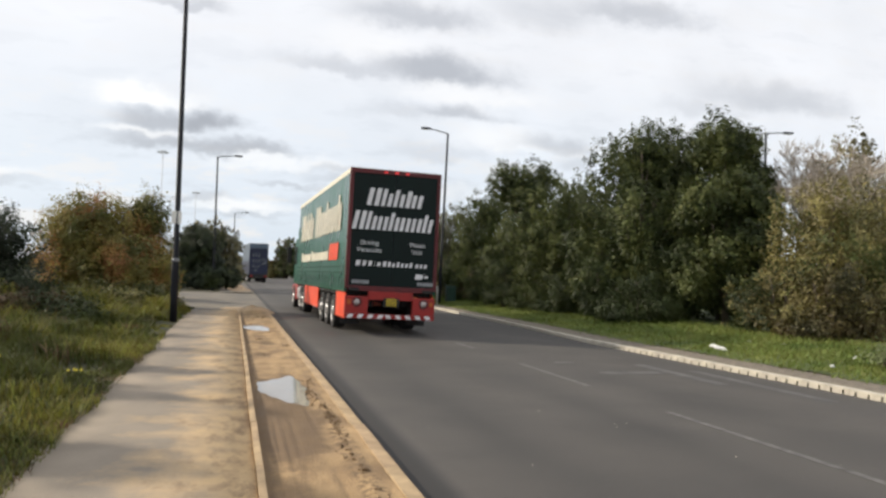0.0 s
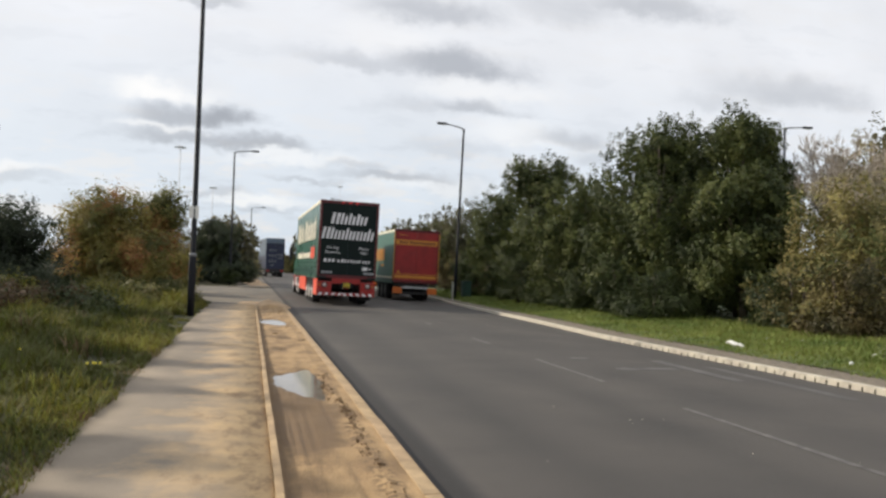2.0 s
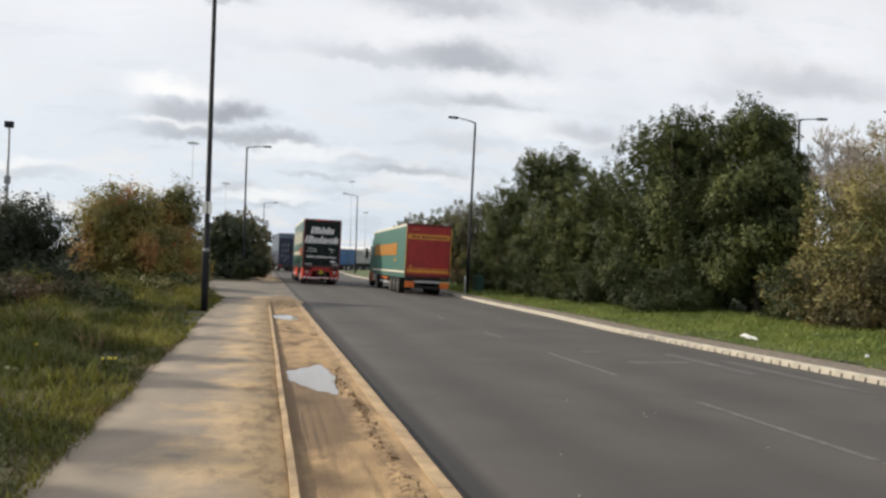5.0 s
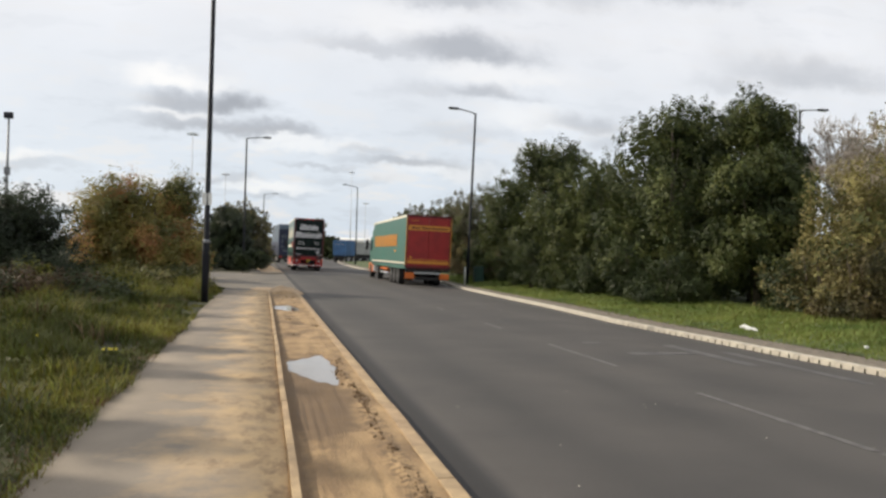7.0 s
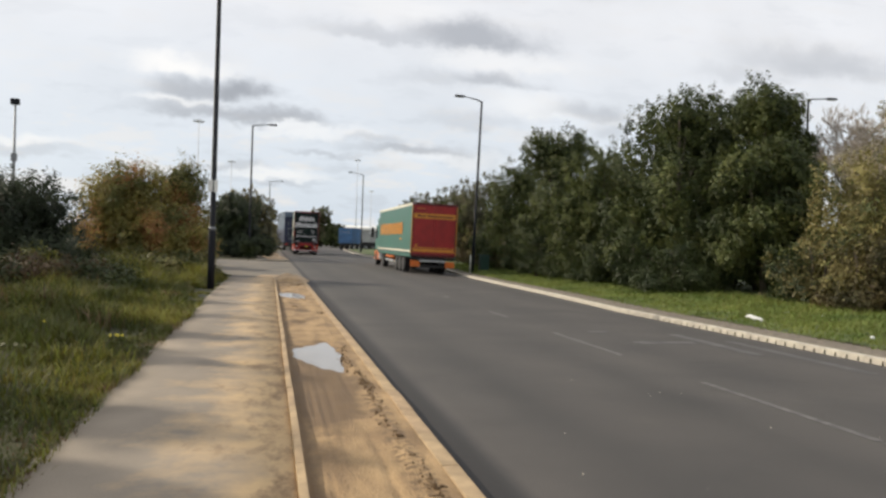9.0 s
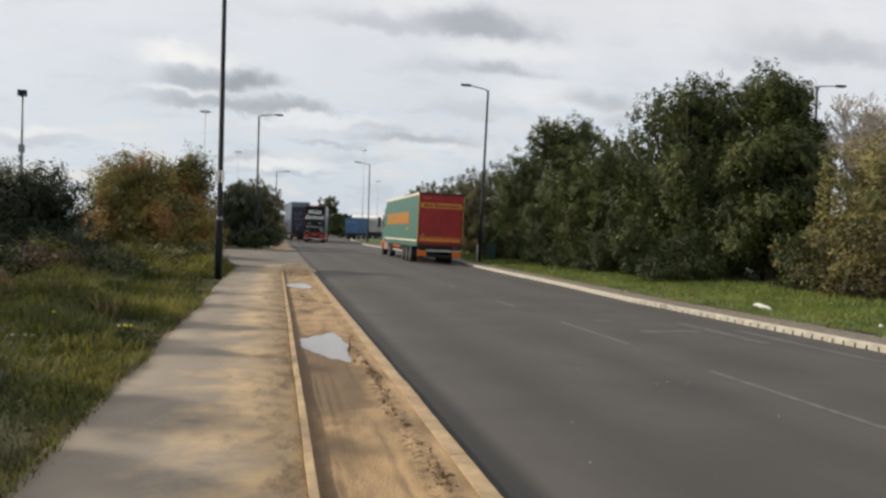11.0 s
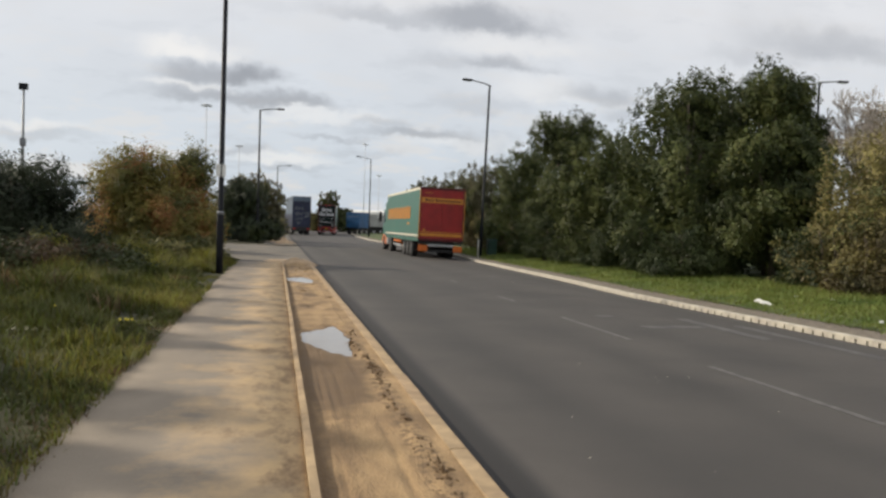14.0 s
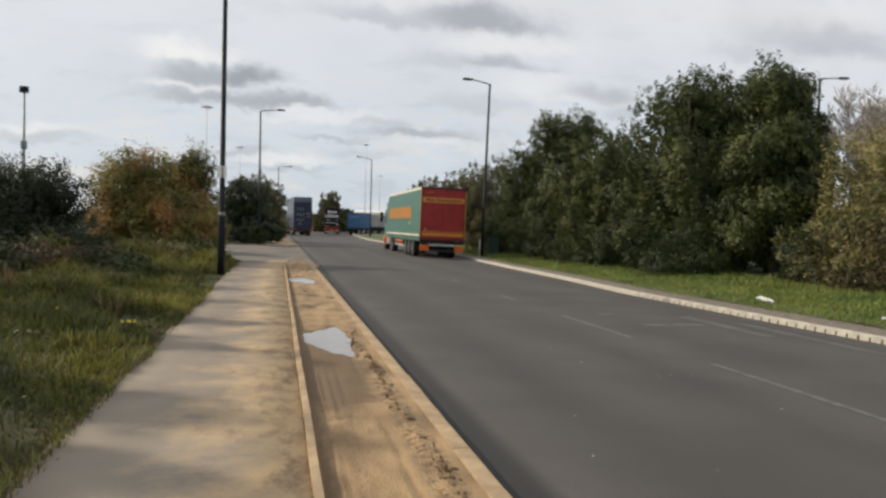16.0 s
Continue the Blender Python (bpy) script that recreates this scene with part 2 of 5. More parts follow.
def path_material():
    """Grey footway under drifts of sand, thicker towards the verge strip."""
    m = material("sandy_footway", (0.240, 0.200, 0.155), 0.9, var=0.16, scale=1.2, fine=70, bump=0.25)
    N, Lk = m.node_tree.nodes, m.node_tree.links
    b = N["Principled BSDF"]
    src = b.inputs["Base Color"].links[0].from_socket
    tc, sep = N.new("ShaderNodeTexCoord"), N.new("ShaderNodeSeparateXYZ")
    Lk.new(tc.outputs["Object"], sep.inputs[0])
    n = N.new("ShaderNodeTexNoise")
    n.inputs["Scale"].default_value, n.inputs["Detail"].default_value, n.inputs["Roughness"].default_value = 1.6, 10, 0.68
    Lk.new(tc.outputs["Object"], n.inputs["Vector"])
    mr = N.new("ShaderNodeMapRange")
    mr.inputs[1].default_value, mr.inputs[2].default_value, mr.inputs[3].default_value, mr.inputs[4].default_value = -1.1, 0.2, -0.26, 0.22
    Lk.new(sep.outputs[0], mr.inputs[0])
    ad = N.new("ShaderNodeMath")
    Lk.new(mr.outputs[0], ad.inputs[0])
    Lk.new(n.outputs[0], ad.inputs[1])
    m2 = N.new("ShaderNodeMapRange")
    m2.inputs[1].default_value, m2.inputs[2].default_value = 0.36, 0.70
    Lk.new(ad.outputs[0], m2.inputs[0])
    mx = N.new("ShaderNodeMix")
    mx.data_type = "RGBA"
    Lk.new(m2.outputs[0], mx.inputs[0])
    Lk.new(src, mx.inputs[6])
    mx.inputs[7].default_value = (0.54, 0.375, 0.20, 1)
    # trodden brown stains, drawn out across the way
    mp2, n3, m3, mx3 = (N.new("ShaderNode" + k) for k in ("Mapping", "TexNoise", "MapRange", "Mix"))
    mp2.inputs["Scale"].default_value = (2.2, 1.1, 1)
    Lk.new(tc.outputs["Object"], mp2.inputs[0])
    Lk.new(mp2.outputs[0], n3.inputs["Vector"])
    n3.inputs["Scale"].default_value, n3.inputs["Detail"].default_value, n3.inputs["Roughness"].default_value = 1.5, 10, 0.75
    m3.inputs[1].default_value, m3.inputs[2].default_value, m3.inputs[4].default_value = 0.56, 0.68, 0.8
    ad3 = N.new("ShaderNodeMath")
    ad3.operation, ad3.inputs[1].default_value = "MULTIPLY_ADD", 0.42
    Lk.new(mr.outputs[0], ad3.inputs[0])
    Lk.new(n3.outputs[0], ad3.inputs[2])
    Lk.new(ad3.outputs[0], m3.inputs[0])
    mx3.data_type = "RGBA"
    Lk.new(m3.outputs[0], mx3.inputs[0])
    Lk.new(mx.outputs[2], mx3.inputs[6])
    mx3.inputs[7].default_value = (0.21, 0.135, 0.075, 1)
    Lk.new(mx3.outputs[2], b.inputs["Base Color"])
    return m



def mud_material():
    """Pale sandy mud, browner where it lies damp in the hollows and round the large puddle, with the edging's shade
    painted in.
    """
    m = material("sandy_mud", (0.285, 0.180, 0.088), 0.88, var=0.24, scale=2.2, fine=34, bump=0.7, tint=(0.45, 0.30, 0.15), stretch=(1.5, 0.62, 1))
    N, Lk = m.node_tree.nodes, m.node_tree.links
    b = N["Principled BSDF"]
    src = b.inputs["Base Color"].links[0].from_socket

    def calc(op, p, q=None):
        n = N.new("ShaderNodeMath")
        n.operation = op
        for i, v in enumerate((p, q)):
            if isinstance(v, (int, float)):
                n.inputs[i].default_value = v
            elif v is not None:
                Lk.new(v, n.inputs[i])
        return n.outputs[0]

    def span(v, lo, hi, p, q):
        n = N.new("ShaderNodeMapRange")
        n.interpolation_type = "SMOOTHSTEP"
        for i, w in enumerate((lo, hi, p, q)):
            n.inputs[i + 1].default_value = w
        Lk.new(v, n.inputs[0])
        return n.outputs[0]

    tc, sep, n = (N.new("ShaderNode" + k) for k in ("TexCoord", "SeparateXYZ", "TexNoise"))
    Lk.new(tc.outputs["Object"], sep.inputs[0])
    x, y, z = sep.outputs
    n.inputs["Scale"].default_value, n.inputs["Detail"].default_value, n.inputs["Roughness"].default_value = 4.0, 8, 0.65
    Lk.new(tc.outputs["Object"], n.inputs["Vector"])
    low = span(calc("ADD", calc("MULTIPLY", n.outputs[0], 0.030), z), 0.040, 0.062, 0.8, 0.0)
    # the damp stain: from the edging to two thirds of the strip, nearer than the large puddle
    dx, dy = calc("DIVIDE", calc("SUBTRACT", x, 0.58), 0.44), calc("DIVIDE", calc("SUBTRACT", y, 8.6), 2.3)
    r = calc("ADD", calc("ADD", calc("MULTIPLY", dx, dx), calc("MULTIPLY", dy, dy)), calc("MULTIPLY", calc("SUBTRACT", n.outputs[0], 0.5), 1.6))
    damp = span(r, 0.5, 1.3, 0.88, 0.0)
    # the edging's shade over damp mud, painted brown along its foot
    edge = span(calc("ADD", x, calc("MULTIPLY", calc("SUBTRACT", n.outputs[0], 0.5), 0.16)), 0.33, 0.43, 0.8, 0.0)
    # churned brown earth along the ridge of clods
    fine = N.new("ShaderNodeTexNoise")
    fine.inputs["Scale"].default_value, fine.inputs["Detail"].default_value, fine.inputs["Roughness"].default_value = 11.0, 8, 0.7
    Lk.new(tc.outputs["Object"], fine.inputs["Vector"])
    ridge = calc("MULTIPLY", calc("MULTIPLY", span(x, 0.90, 1.0, 0.0, 1.0), span(x, 1.12, 1.2, 1.0, 0.0)), span(y, 8.5, 11.0, 1.0, 0.3))
    churned = calc("MULTIPLY", ridge, span(fine.outputs[0], 0.46, 0.58, 0.0, 0.85))
    wet_and_shade = calc("MAXIMUM", calc("MAXIMUM", calc("MAXIMUM", low, damp), edge), churned)
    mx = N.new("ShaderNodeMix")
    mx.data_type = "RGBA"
    Lk.new(wet_and_shade, mx.inputs[0])
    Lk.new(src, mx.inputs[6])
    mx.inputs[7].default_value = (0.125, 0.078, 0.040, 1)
    Lk.new(mx.outputs[2], b.inputs["Base Color"])
    return m


MAT = dict(
    asphalt=road_material(), footway=path_material(),
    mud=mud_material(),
    sand=material("loose_sand", (0.40, 0.285, 0.175), 0.95, var=0.2, scale=3, fine=40, bump=0.5),
    kerb=material("sandy_concrete", (0.40, 0.285, 0.165), 0.9, var=0.2, scale=5, fine=60, spread=0.05),
    kerb_pale=material("pale_concrete", (0.50, 0.46, 0.38), 0.9, var=0.14, scale=6, fine=70, spread=0.12),
    slot_shade=material("painted_slot_shade", (0.015, 0.014, 0.013), 0.9, var=0.2),
    strip=material("dusty_gravel", (0.185, 0.155, 0.118), 0.95, var=0.3, scale=8, fine=120, bump=0.5),
    soil=material("grassy_soil", (0.035, 0.038, 0.013), 0.95, var=0.4, scale=1.1, fine=30, bump=0.6, tint=(0.075, 0.07, 0.022)),
    lawn=material("short_grass", (0.08, 0.11, 0.03), 0.9, var=0.3, scale=0.9, fine=40, bump=0.6, tint=(0.10, 0.13, 0.035)),
    field=material("field", (0.07, 0.08, 0.03), 0.95, var=0.3, scale=0.05, fine=3),
    drive=material("dusty_drive", (0.125, 0.115, 0.10), 0.9, var=0.22, scale=0.6, fine=60, tint=(0.20, 0.17, 0.13)),
    water=material("puddle_water", (0.20, 0.165, 0.125), 0.03, var=0.1, scale=3, fine=14, bump=0.004, spec=1.0),
    blade=material("grass_blade", (0.068, 0.083, 0.013), 0.7, var=0.3, scale=0.7, fine=8, bump=0, island=0.7, tint=(0.132, 0.136, 0.023), trans=0.33),
    blade_lawn=material("lawn_blade", (0.145, 0.205, 0.036), 0.7, var=0.25, scale=0.7, fine=8, bump=0, island=0.5, tint=(0.25, 0.28, 0.065), trans=0.3),
    blade_bright=material("bright_grass_blade", (0.165, 0.172, 0.026), 0.7, var=0.3, scale=0.7, fine=8, bump=0, island=0.6, tint=(0.255, 0.232, 0.048), trans=0.38),
    blade_dry=material("dry_stalk", (0.17, 0.11, 0.055), 0.8, var=0.3, scale=1, fine=8, bump=0, island=0.7, trans=0.2),
    bark=material("bark", (0.10, 0.08, 0.06), 0.9, var=0.3, scale=4, fine=40, bump=0.6),
    twig=material("pale_twig", (0.46, 0.40, 0.335), 0.85, var=0.2, scale=4, fine=30),
    steel_black=material("black_paint", (0.012, 0.013, 0.018), 0.62, var=0.2, scale=5, fine=50, bump=0.05, spec=0.25),
    steel_grey=material("galvanised_steel", (0.20, 0.21, 0.22), 0.5, 0.5, var=0.15, scale=5, fine=50, bump=0.05),
    # steel of the far masts, with distance haze put into its pale colour
    mast_haze=material("haze_pale_steel", (0.74, 0.77, 0.80), 0.7, var=0.1, scale=2),
    white_plate=material("white_plate", (0.72, 0.72, 0.68), 0.6, var=0.1),
    lens=material("lamp_lens", (0.35, 0.36, 0.36), 0.2, var=0.1),
    litter=material("white_plastic", (0.75, 0.75, 0.72), 0.6, var=0.1),
    flower=material("yellow_petal", (0.75, 0.62, 0.05), 0.7, var=0.1, bump=0),
    bin_green=material("dark_green_plastic", (0.012, 0.045, 0.032), 0.5, var=0.2, scale=5),
    stone=material("mud_clod", (0.17, 0.108, 0.056), 0.95, var=0.3, scale=9, fine=60, spread=0.4),
    road_line=worn_paint("worn_road_paint", (0.135, 0.127, 0.118), (0.062, 0.058, 0.055), 0.40, 0.64, 5),
    road_scuff=worn_paint("faint_road_scuff", (0.12, 0.115, 0.108), (0.058, 0.056, 0.055), 0.36, 0.6, 4),
    # lorries
    curtain_green=material("dark_green_curtain", (0.006, 0.085, 0.050), 0.30, var=0.15, scale=1.2, fine=25, bump=0.08),
    rear_green=material("green_black_panel", (0.004, 0.011, 0.010), 0.55, var=0.2, scale=2, fine=40, bump=0.03, spec=0.2),
    red=material("red_paint", (0.30, 0.014, 0.010), 0.5, var=0.15, scale=3, fine=40, bump=0.03),
    maroon=material("maroon_frame", (0.10, 0.008, 0.010), 0.5, var=0.2, scale=3, fine=40, bump=0.03),
    orange_red=material("orange_red_guard", (0.75, 0.075, 0.025), 0.5, var=0.12, scale=3, fine=40, bump=0.03),
    cream=material("cream_vinyl", (0.72, 0.68, 0.55), 0.5, var=0.08, scale=3, fine=40, bump=0.02),
    white=material("white_vinyl", (0.70, 0.69, 0.70), 0.5, var=0.08, scale=3, fine=40, bump=0.02),
    white_soft=material("worn_white_vinyl", (0.55, 0.56, 0.56), 0.5, var=0.1, bump=0.02),
    white_dim=material("grey_white_vinyl", (0.26, 0.27, 0.28), 0.5, var=0.08, bump=0.02),
    rubber=material("tyre_rubber", (0.018, 0.018, 0.019), 0.85, var=0.2, scale=5, fine=40),
    rim_dull=material("dull_rim", (0.10, 0.10, 0.10), 0.6, 0.3, var=0.2, scale=6),
    rim=material("silver_rim", (0.45, 0.45, 0.45), 0.4, 0.7, var=0.15, scale=6),
    chassis=material("black_chassis", (0.018, 0.017, 0.017), 0.7, var=0.3, scale=4, fine=40),
    plate_yellow=material("yellow_plate", (0.72, 0.52, 0.02), 0.45, var=0.06),
    lamp_red=material("red_lamp", (0.55, 0.02, 0.03), 0.25, var=0.05, emit=(1.0, 0.08, 0.08, 0.6)),
    lamp_amber=material("amber_lamp", (0.42, 0.10, 0.012), 0.3, var=0.05),
    lamp_clear=material("round_lamp", (0.45, 0.40, 0.38), 0.25, var=0.1),
    glass=material("dark_glass", (0.02, 0.025, 0.03), 0.08, var=0.05, bump=0),
    teal=material("teal_curtain", (0.045, 0.145, 0.115), 0.5, var=0.15, scale=1.0, fine=25, bump=0.1),
    rear_red=material("red_door", (0.30, 0.017, 0.016), 0.5, var=0.18, scale=1.6, fine=35, bump=0.03),
    amber=material("amber_yellow", (0.60, 0.25, 0.03), 0.5, var=0.1, scale=3, bump=0.02),
    amber_dark=material("brown_lettering", (0.16, 0.04, 0.012), 0.5, var=0.1, bump=0),
    orange=material("orange_flap", (0.62, 0.15, 0.02), 0.5, var=0.12, scale=3, bump=0.03),
    alu=material("aluminium", (0.45, 0.46, 0.47), 0.45, 0.4, var=0.15, scale=4),
    navy=material("navy_panel", (0.009, 0.015, 0.045), 0.5, var=0.3, scale=1.4, fine=20, bump=0.05),
    grey_tarp=material("grey_tarpaulin", (0.10, 0.135, 0.18), 0.6, var=0.15, scale=1.4),
    blue=material("blue_panel", (0.025, 0.095, 0.22), 0.5, var=0.2, scale=1.2, bump=0.05),
    grey_panel=material("grey_panel", (0.34, 0.34, 0.33), 0.6, var=0.15, scale=0.8),
    roof_pale=material("pale_roof_sheet", (0.85, 0.83, 0.78), 0.6, var=0.08, scale=0.3),
)


def leaves(name, col, tint, k=0.32, trans=0.22):
    return material(name, col, 0.57, var=0.4, scale=0.8, fine=3.5, bump=0, island=k, tint=tint, trans=trans, spec=0.24)


LEAF = dict(
    dark=leaves("dark_leaf", (0.044, 0.064, 0.022), (0.074, 0.092, 0.029)),
    mid=leaves("mid_leaf", (0.084, 0.110, 0.033), (0.142, 0.158, 0.047)),
    olive=leaves("olive_leaf", (0.245, 0.215, 0.085), (0.36, 0.31, 0.12)),
    # lightened to carry haze; also the own colour of the grey-green trees
    grey=leaves("hazy_grey_leaf", (0.19, 0.19, 0.12), (0.22, 0.20, 0.125), trans=0.35),
    dun=leaves("dun_leaf", (0.21, 0.165, 0.095), (0.28, 0.22, 0.13), trans=0.3),
    autumn=leaves("autumn_leaf", (0.185, 0.205, 0.068), (0.37, 0.295, 0.088), trans=0.38),
    rust=leaves("rust_leaf", (0.46, 0.22, 0.085), (0.50, 0.28, 0.11), trans=0.38),
    pine=leaves("blue_green_leaf", (0.037, 0.052, 0.031), (0.062, 0.078, 0.041)),
    herb=leaves("herb_leaf", (0.068, 0.085, 0.022), (0.13, 0.13, 0.038)),
    weed=leaves("dry_weed_leaf", (0.088, 0.052, 0.028), (0.13, 0.082, 0.038)),
    yellow=leaves("yellow_green_leaf", (0.21, 0.215, 0.035), (0.30, 0.28, 0.06), trans=0.35),
    pale=leaves("pale_leaf", (0.20, 0.25, 0.10), (0.30, 0.34, 0.17)),
    bramble=leaves("bramble_leaf", (0.075, 0.075, 0.028), (0.14, 0.10, 0.04)),
)


# ---------------------------------------------------------------- mesh helpers
def mesh_of(name, verts, faces, mat, smooth=False):
    me = bpy.data.meshes.new(name)
    me.from_pydata(verts, [], faces)
    me.materials.append(mat)
    if smooth:
        me.polygons.foreach_set("use_smooth", [True] * len(me.polygons))
    me.update()
    return me


def link(name, me, parent=None, label=""):
    ob = new(name, me)
    if parent:
        ob.parent = parent
    if label:
        ob["label"] = label
    return ob


def part(name, bm, mat, parent=None, label="", smooth=False):
    """Links a bmesh as one mesh object."""
    bmesh.ops.recalc_face_normals(bm, faces=bm.faces)
    me = bpy.data.meshes.new(name)
    bm.to_mesh(me)
    bm.free()
    me.materials.append(mat)
    if smooth:
        me.polygons.foreach_set("use_smooth", [True] * len(me.polygons))
    return link(name, me, parent, label)


def box(*dims, bevel=0.0, bm=None):
    """A bmesh box x0, x1, y0, y1, z0, z1 with bevelled edges."""
    x0, x1, y0, y1, z0, z1 = dims
    b = bmesh.new() if bm is None else bm
    m = Matrix.Translation(((x0 + x1) / 2, (y0 + y1) / 2, (z0 + z1) / 2)) @ Matrix.Diagonal((x1 - x0, y1 - y0, z1 - z0, 1))
    vs = bmesh.ops.create_cube(b, size=1, matrix=m)["verts"]
    if bevel:
        es = list({e for v in vs for e in v.link_edges})
        bmesh.ops.bevel(b, geom=es, offset=bevel, segments=2, affect="EDGES", profile=0.6)
    return b


def tube(points, radii, sides=8, bm=None):
    """A tapered tube along points."""
    b = bmesh.new() if bm is None else bm
    rings = []
    n = len(points)
    for i, (p, r) in enumerate(zip(points, radii)):
        p = Vector(p)
        d = (Vector(points[min(i + 1, n - 1)]) - Vector(points[max(i - 1, 0)])).normalized()
        a = d.orthogonal().normalized()
        c = d.cross(a)
        rings.append([b.verts.new(p + (a * math.cos(t) + c * math.sin(t)) * r) for t in (2 * math.pi * k / sides for k in range(sides))])
    for r0, r1 in zip(rings, rings[1:]):
        for k in range(sides):
            b.faces.new((r0[k], r0[(k + 1) % sides], r1[(k + 1) % sides], r1[k]))
    b.faces.new(rings[0][::-1])
    b.faces.new(rings[-1])
    return b


def thing(name, label, category, group="", m=None):
    ob = new(name)
    tagged(ob, label, category, group)
    if m is not None:
        ob.matrix_basis = m
    return ob


def structure(ob, label="", category=""):
    return tagged(ob, label, category, kind="structure")


# ---------------------------------------------------------------- the ground, road and verges
def lerp_table(table):
    ys, xs = zip(*table)
    return lambda y: float(np.interp(y, ys, xs))


def x_left(y):
    return 1.37 + 0.0005 * max(0.0, y - 80) ** 2


x_right = lerp_table([(-40, 9.25), (10, 9.2), (19, 9.0), (30, 9.65), (36, 10.1), (44, 10.65), (50, 11.1), (60, 11.3), (74, 10.9), (87, 9.95),
                      (104, 10.5), (122, 11.6), (138, 12.8), (145, 14.5), (150, 18), (153, 26), (156, 60), (240, 90)])


def camber(x, y):
    """The far half of the road falls a little towards its kerb beside the parked lorry."""
    a = min(1.0, max(0.0, (y - 22) / 20)) * min(1.0, max(0.0, (95 - y) / 25))
    return -0.12 * a * a * (3 - 2 * a) * min(1.0, max(0.0, (x - 5.5) / 4))


def grid_mesh(name, rows, mat, parent=None):
    """A sheet from rows of points, all rows equally long."""
    n = len(rows[0])
    verts = [p for r in rows for p in r]
    faces = [(i * n + j, i * n + j + 1, (i + 1) * n + j + 1, (i + 1) * n + j) for i in range(len(rows) - 1) for j in range(n - 1)]
    return link(name, mesh_of(name, verts, faces, mat, True), parent)


def steps(a, b, s):
    n = max(1, int(round((b - a) / s)))
    return [a + (b - a) * i / n for i in range(n + 1)]


structure(link("ground", mesh_of("ground", [(-3000, -3000, -0.16), (3000, -3000, -0.16), (3000, 3000, -0.16), (-3000, 3000, -0.16)],
                                 [(0, 1, 2, 3)], MAT["field"])), "flat rough grassland reaching the horizon", "ground")
ys = steps(-40, 60, 2) + steps(62, 158, 2) + steps(162, 240, 6)
road = grid_mesh("road", [[(x_left(y) + (x_right(y) - x_left(y)) * k / 12, y, camber(x_left(y) + (x_right(y) - x_left(y)) * k / 12, y)) for k in range(13)] for y in ys], MAT["asphalt"])
structure(road, "worn grey asphalt road with dusty edges", "road")
drive = grid_mesh("driveway", [[(x, y, 0.005 + 0.05 * min(1, max(0, 1.2 - x) / 3)) for x in np.linspace(-40, 1.5, 12)] for y in steps(31.1, 57, 2)], MAT["drive"])
structure(drive, "dusty tarmac side entrance between the verges", "driveway")


def verge_height(x, y):
    d = max(0.0, -1.5 - x)
    return 0.09 + 0.06 * min(1, d) + 0.02 * d * (1 if d < 8 else 8 / d) + 0.05 * noise.noise((x * 0.6, y * 0.6, 0)) * min(1, d)


verge_left = grid_mesh("verge_left", [[(x, y, verge_height(x, y)) for x in (*np.linspace(-60, -14, 8), *np.linspace(-12, -1.46, 30))]
                                      for y in steps(-12, 31.1, 0.7)], MAT["soil"])
structure(verge_left, "rough grass verge of soil and turf", "verge")
verge_far = grid_mesh("verge_beyond_drive", [[(x, y, 0.08 if x < x_left(y) - 0.3 else 0.0) for x in (-60, -30, -12, -4, -1, x_left(y) - 0.35, x_left(y))]
                                             for y in steps(57, 230, 4)], MAT["soil"])
structure(verge_far, "rough grass beyond the side entrance", "verge")


def right_height(x, y):
    d = max(0.0, x - x_right(y) - 0.6)
    return camber(x, y) + 0.125 + 0.03 * min(d, 6) + 0.03 * noise.noise((x * 0.7, y * 0.7, 3))


verge_right = grid_mesh("verge_right", [[(x_right(y) + d, y, right_height(x_right(y) + d, y)) for d in (0.85, 1.0, 1.3, 1.8, 2.5, 3.2, 4, 5, 6, 8, 12, 20, 45)]
                                        for y in steps(-12, 144, 1.5)], MAT["lawn"])
structure(verge_right, "mown grass strip beside the road", "verge")
strip = grid_mesh("kerb_backing", [[(x_right(y) + d, y, z + camber(x_right(y), y)) for d, z in ((0.13, 0.092), (0.35, 0.110), (0.65, 0.122), (0.95, 0.115))] for y in steps(-12, 144, 1.5)], MAT["strip"])
structure(strip, "dusty gravel strip behind the kerb", "pavement")

# footway, with a slightly ragged edge against the grass
fw = bmesh.new()
prof = [(-1.52, 0.0), (-1.5, 0.1), (-1.0, 0.108), (-0.4, 0.112), (0.22, 0.105), (0.22, 0.0)]
prev = None
for y in steps(-12, 31, 0.5):
    ring = [fw.verts.new((x + (0.05 * noise.noise((y * 1.3, i, 0)) if i < 2 else 0), y, z + 0.004 * noise.noise((x * 2, y, 5)))) for i, (x, z) in enumerate(prof)]
    if prev:
        for i in range(len(prof) - 1):
            fw.faces.new((prev[i], prev[i + 1], ring[i + 1], ring[i]))
    else:
        fw.faces.new(ring)
    prev = ring
fw.faces.new(prev[::-1])
footway = part("pavement", fw, MAT["footway"], smooth=True)
structure(footway, "grey footway covered with drifts of sand", "footway")


# bare earth strip between edging and kerb: ruts, clods and two hollows that hold water
PUDDLES = [(0.75, 11.0, 0.37, 1.35), (0.78, 22.5, 0.40, 1.3)]
WATER_Z = 0.030


# outline of the large puddle, turning left, with y shortened to the strip's scale
RIM = [(0.41, 11.5 / 3.5), (0.41, 10.75 / 3.5), (0.62, 10.05 / 3.5), (0.95, 9.5 / 3.5), (1.09, 11.0 / 3.5), (0.93, 12.5 / 3.5)]


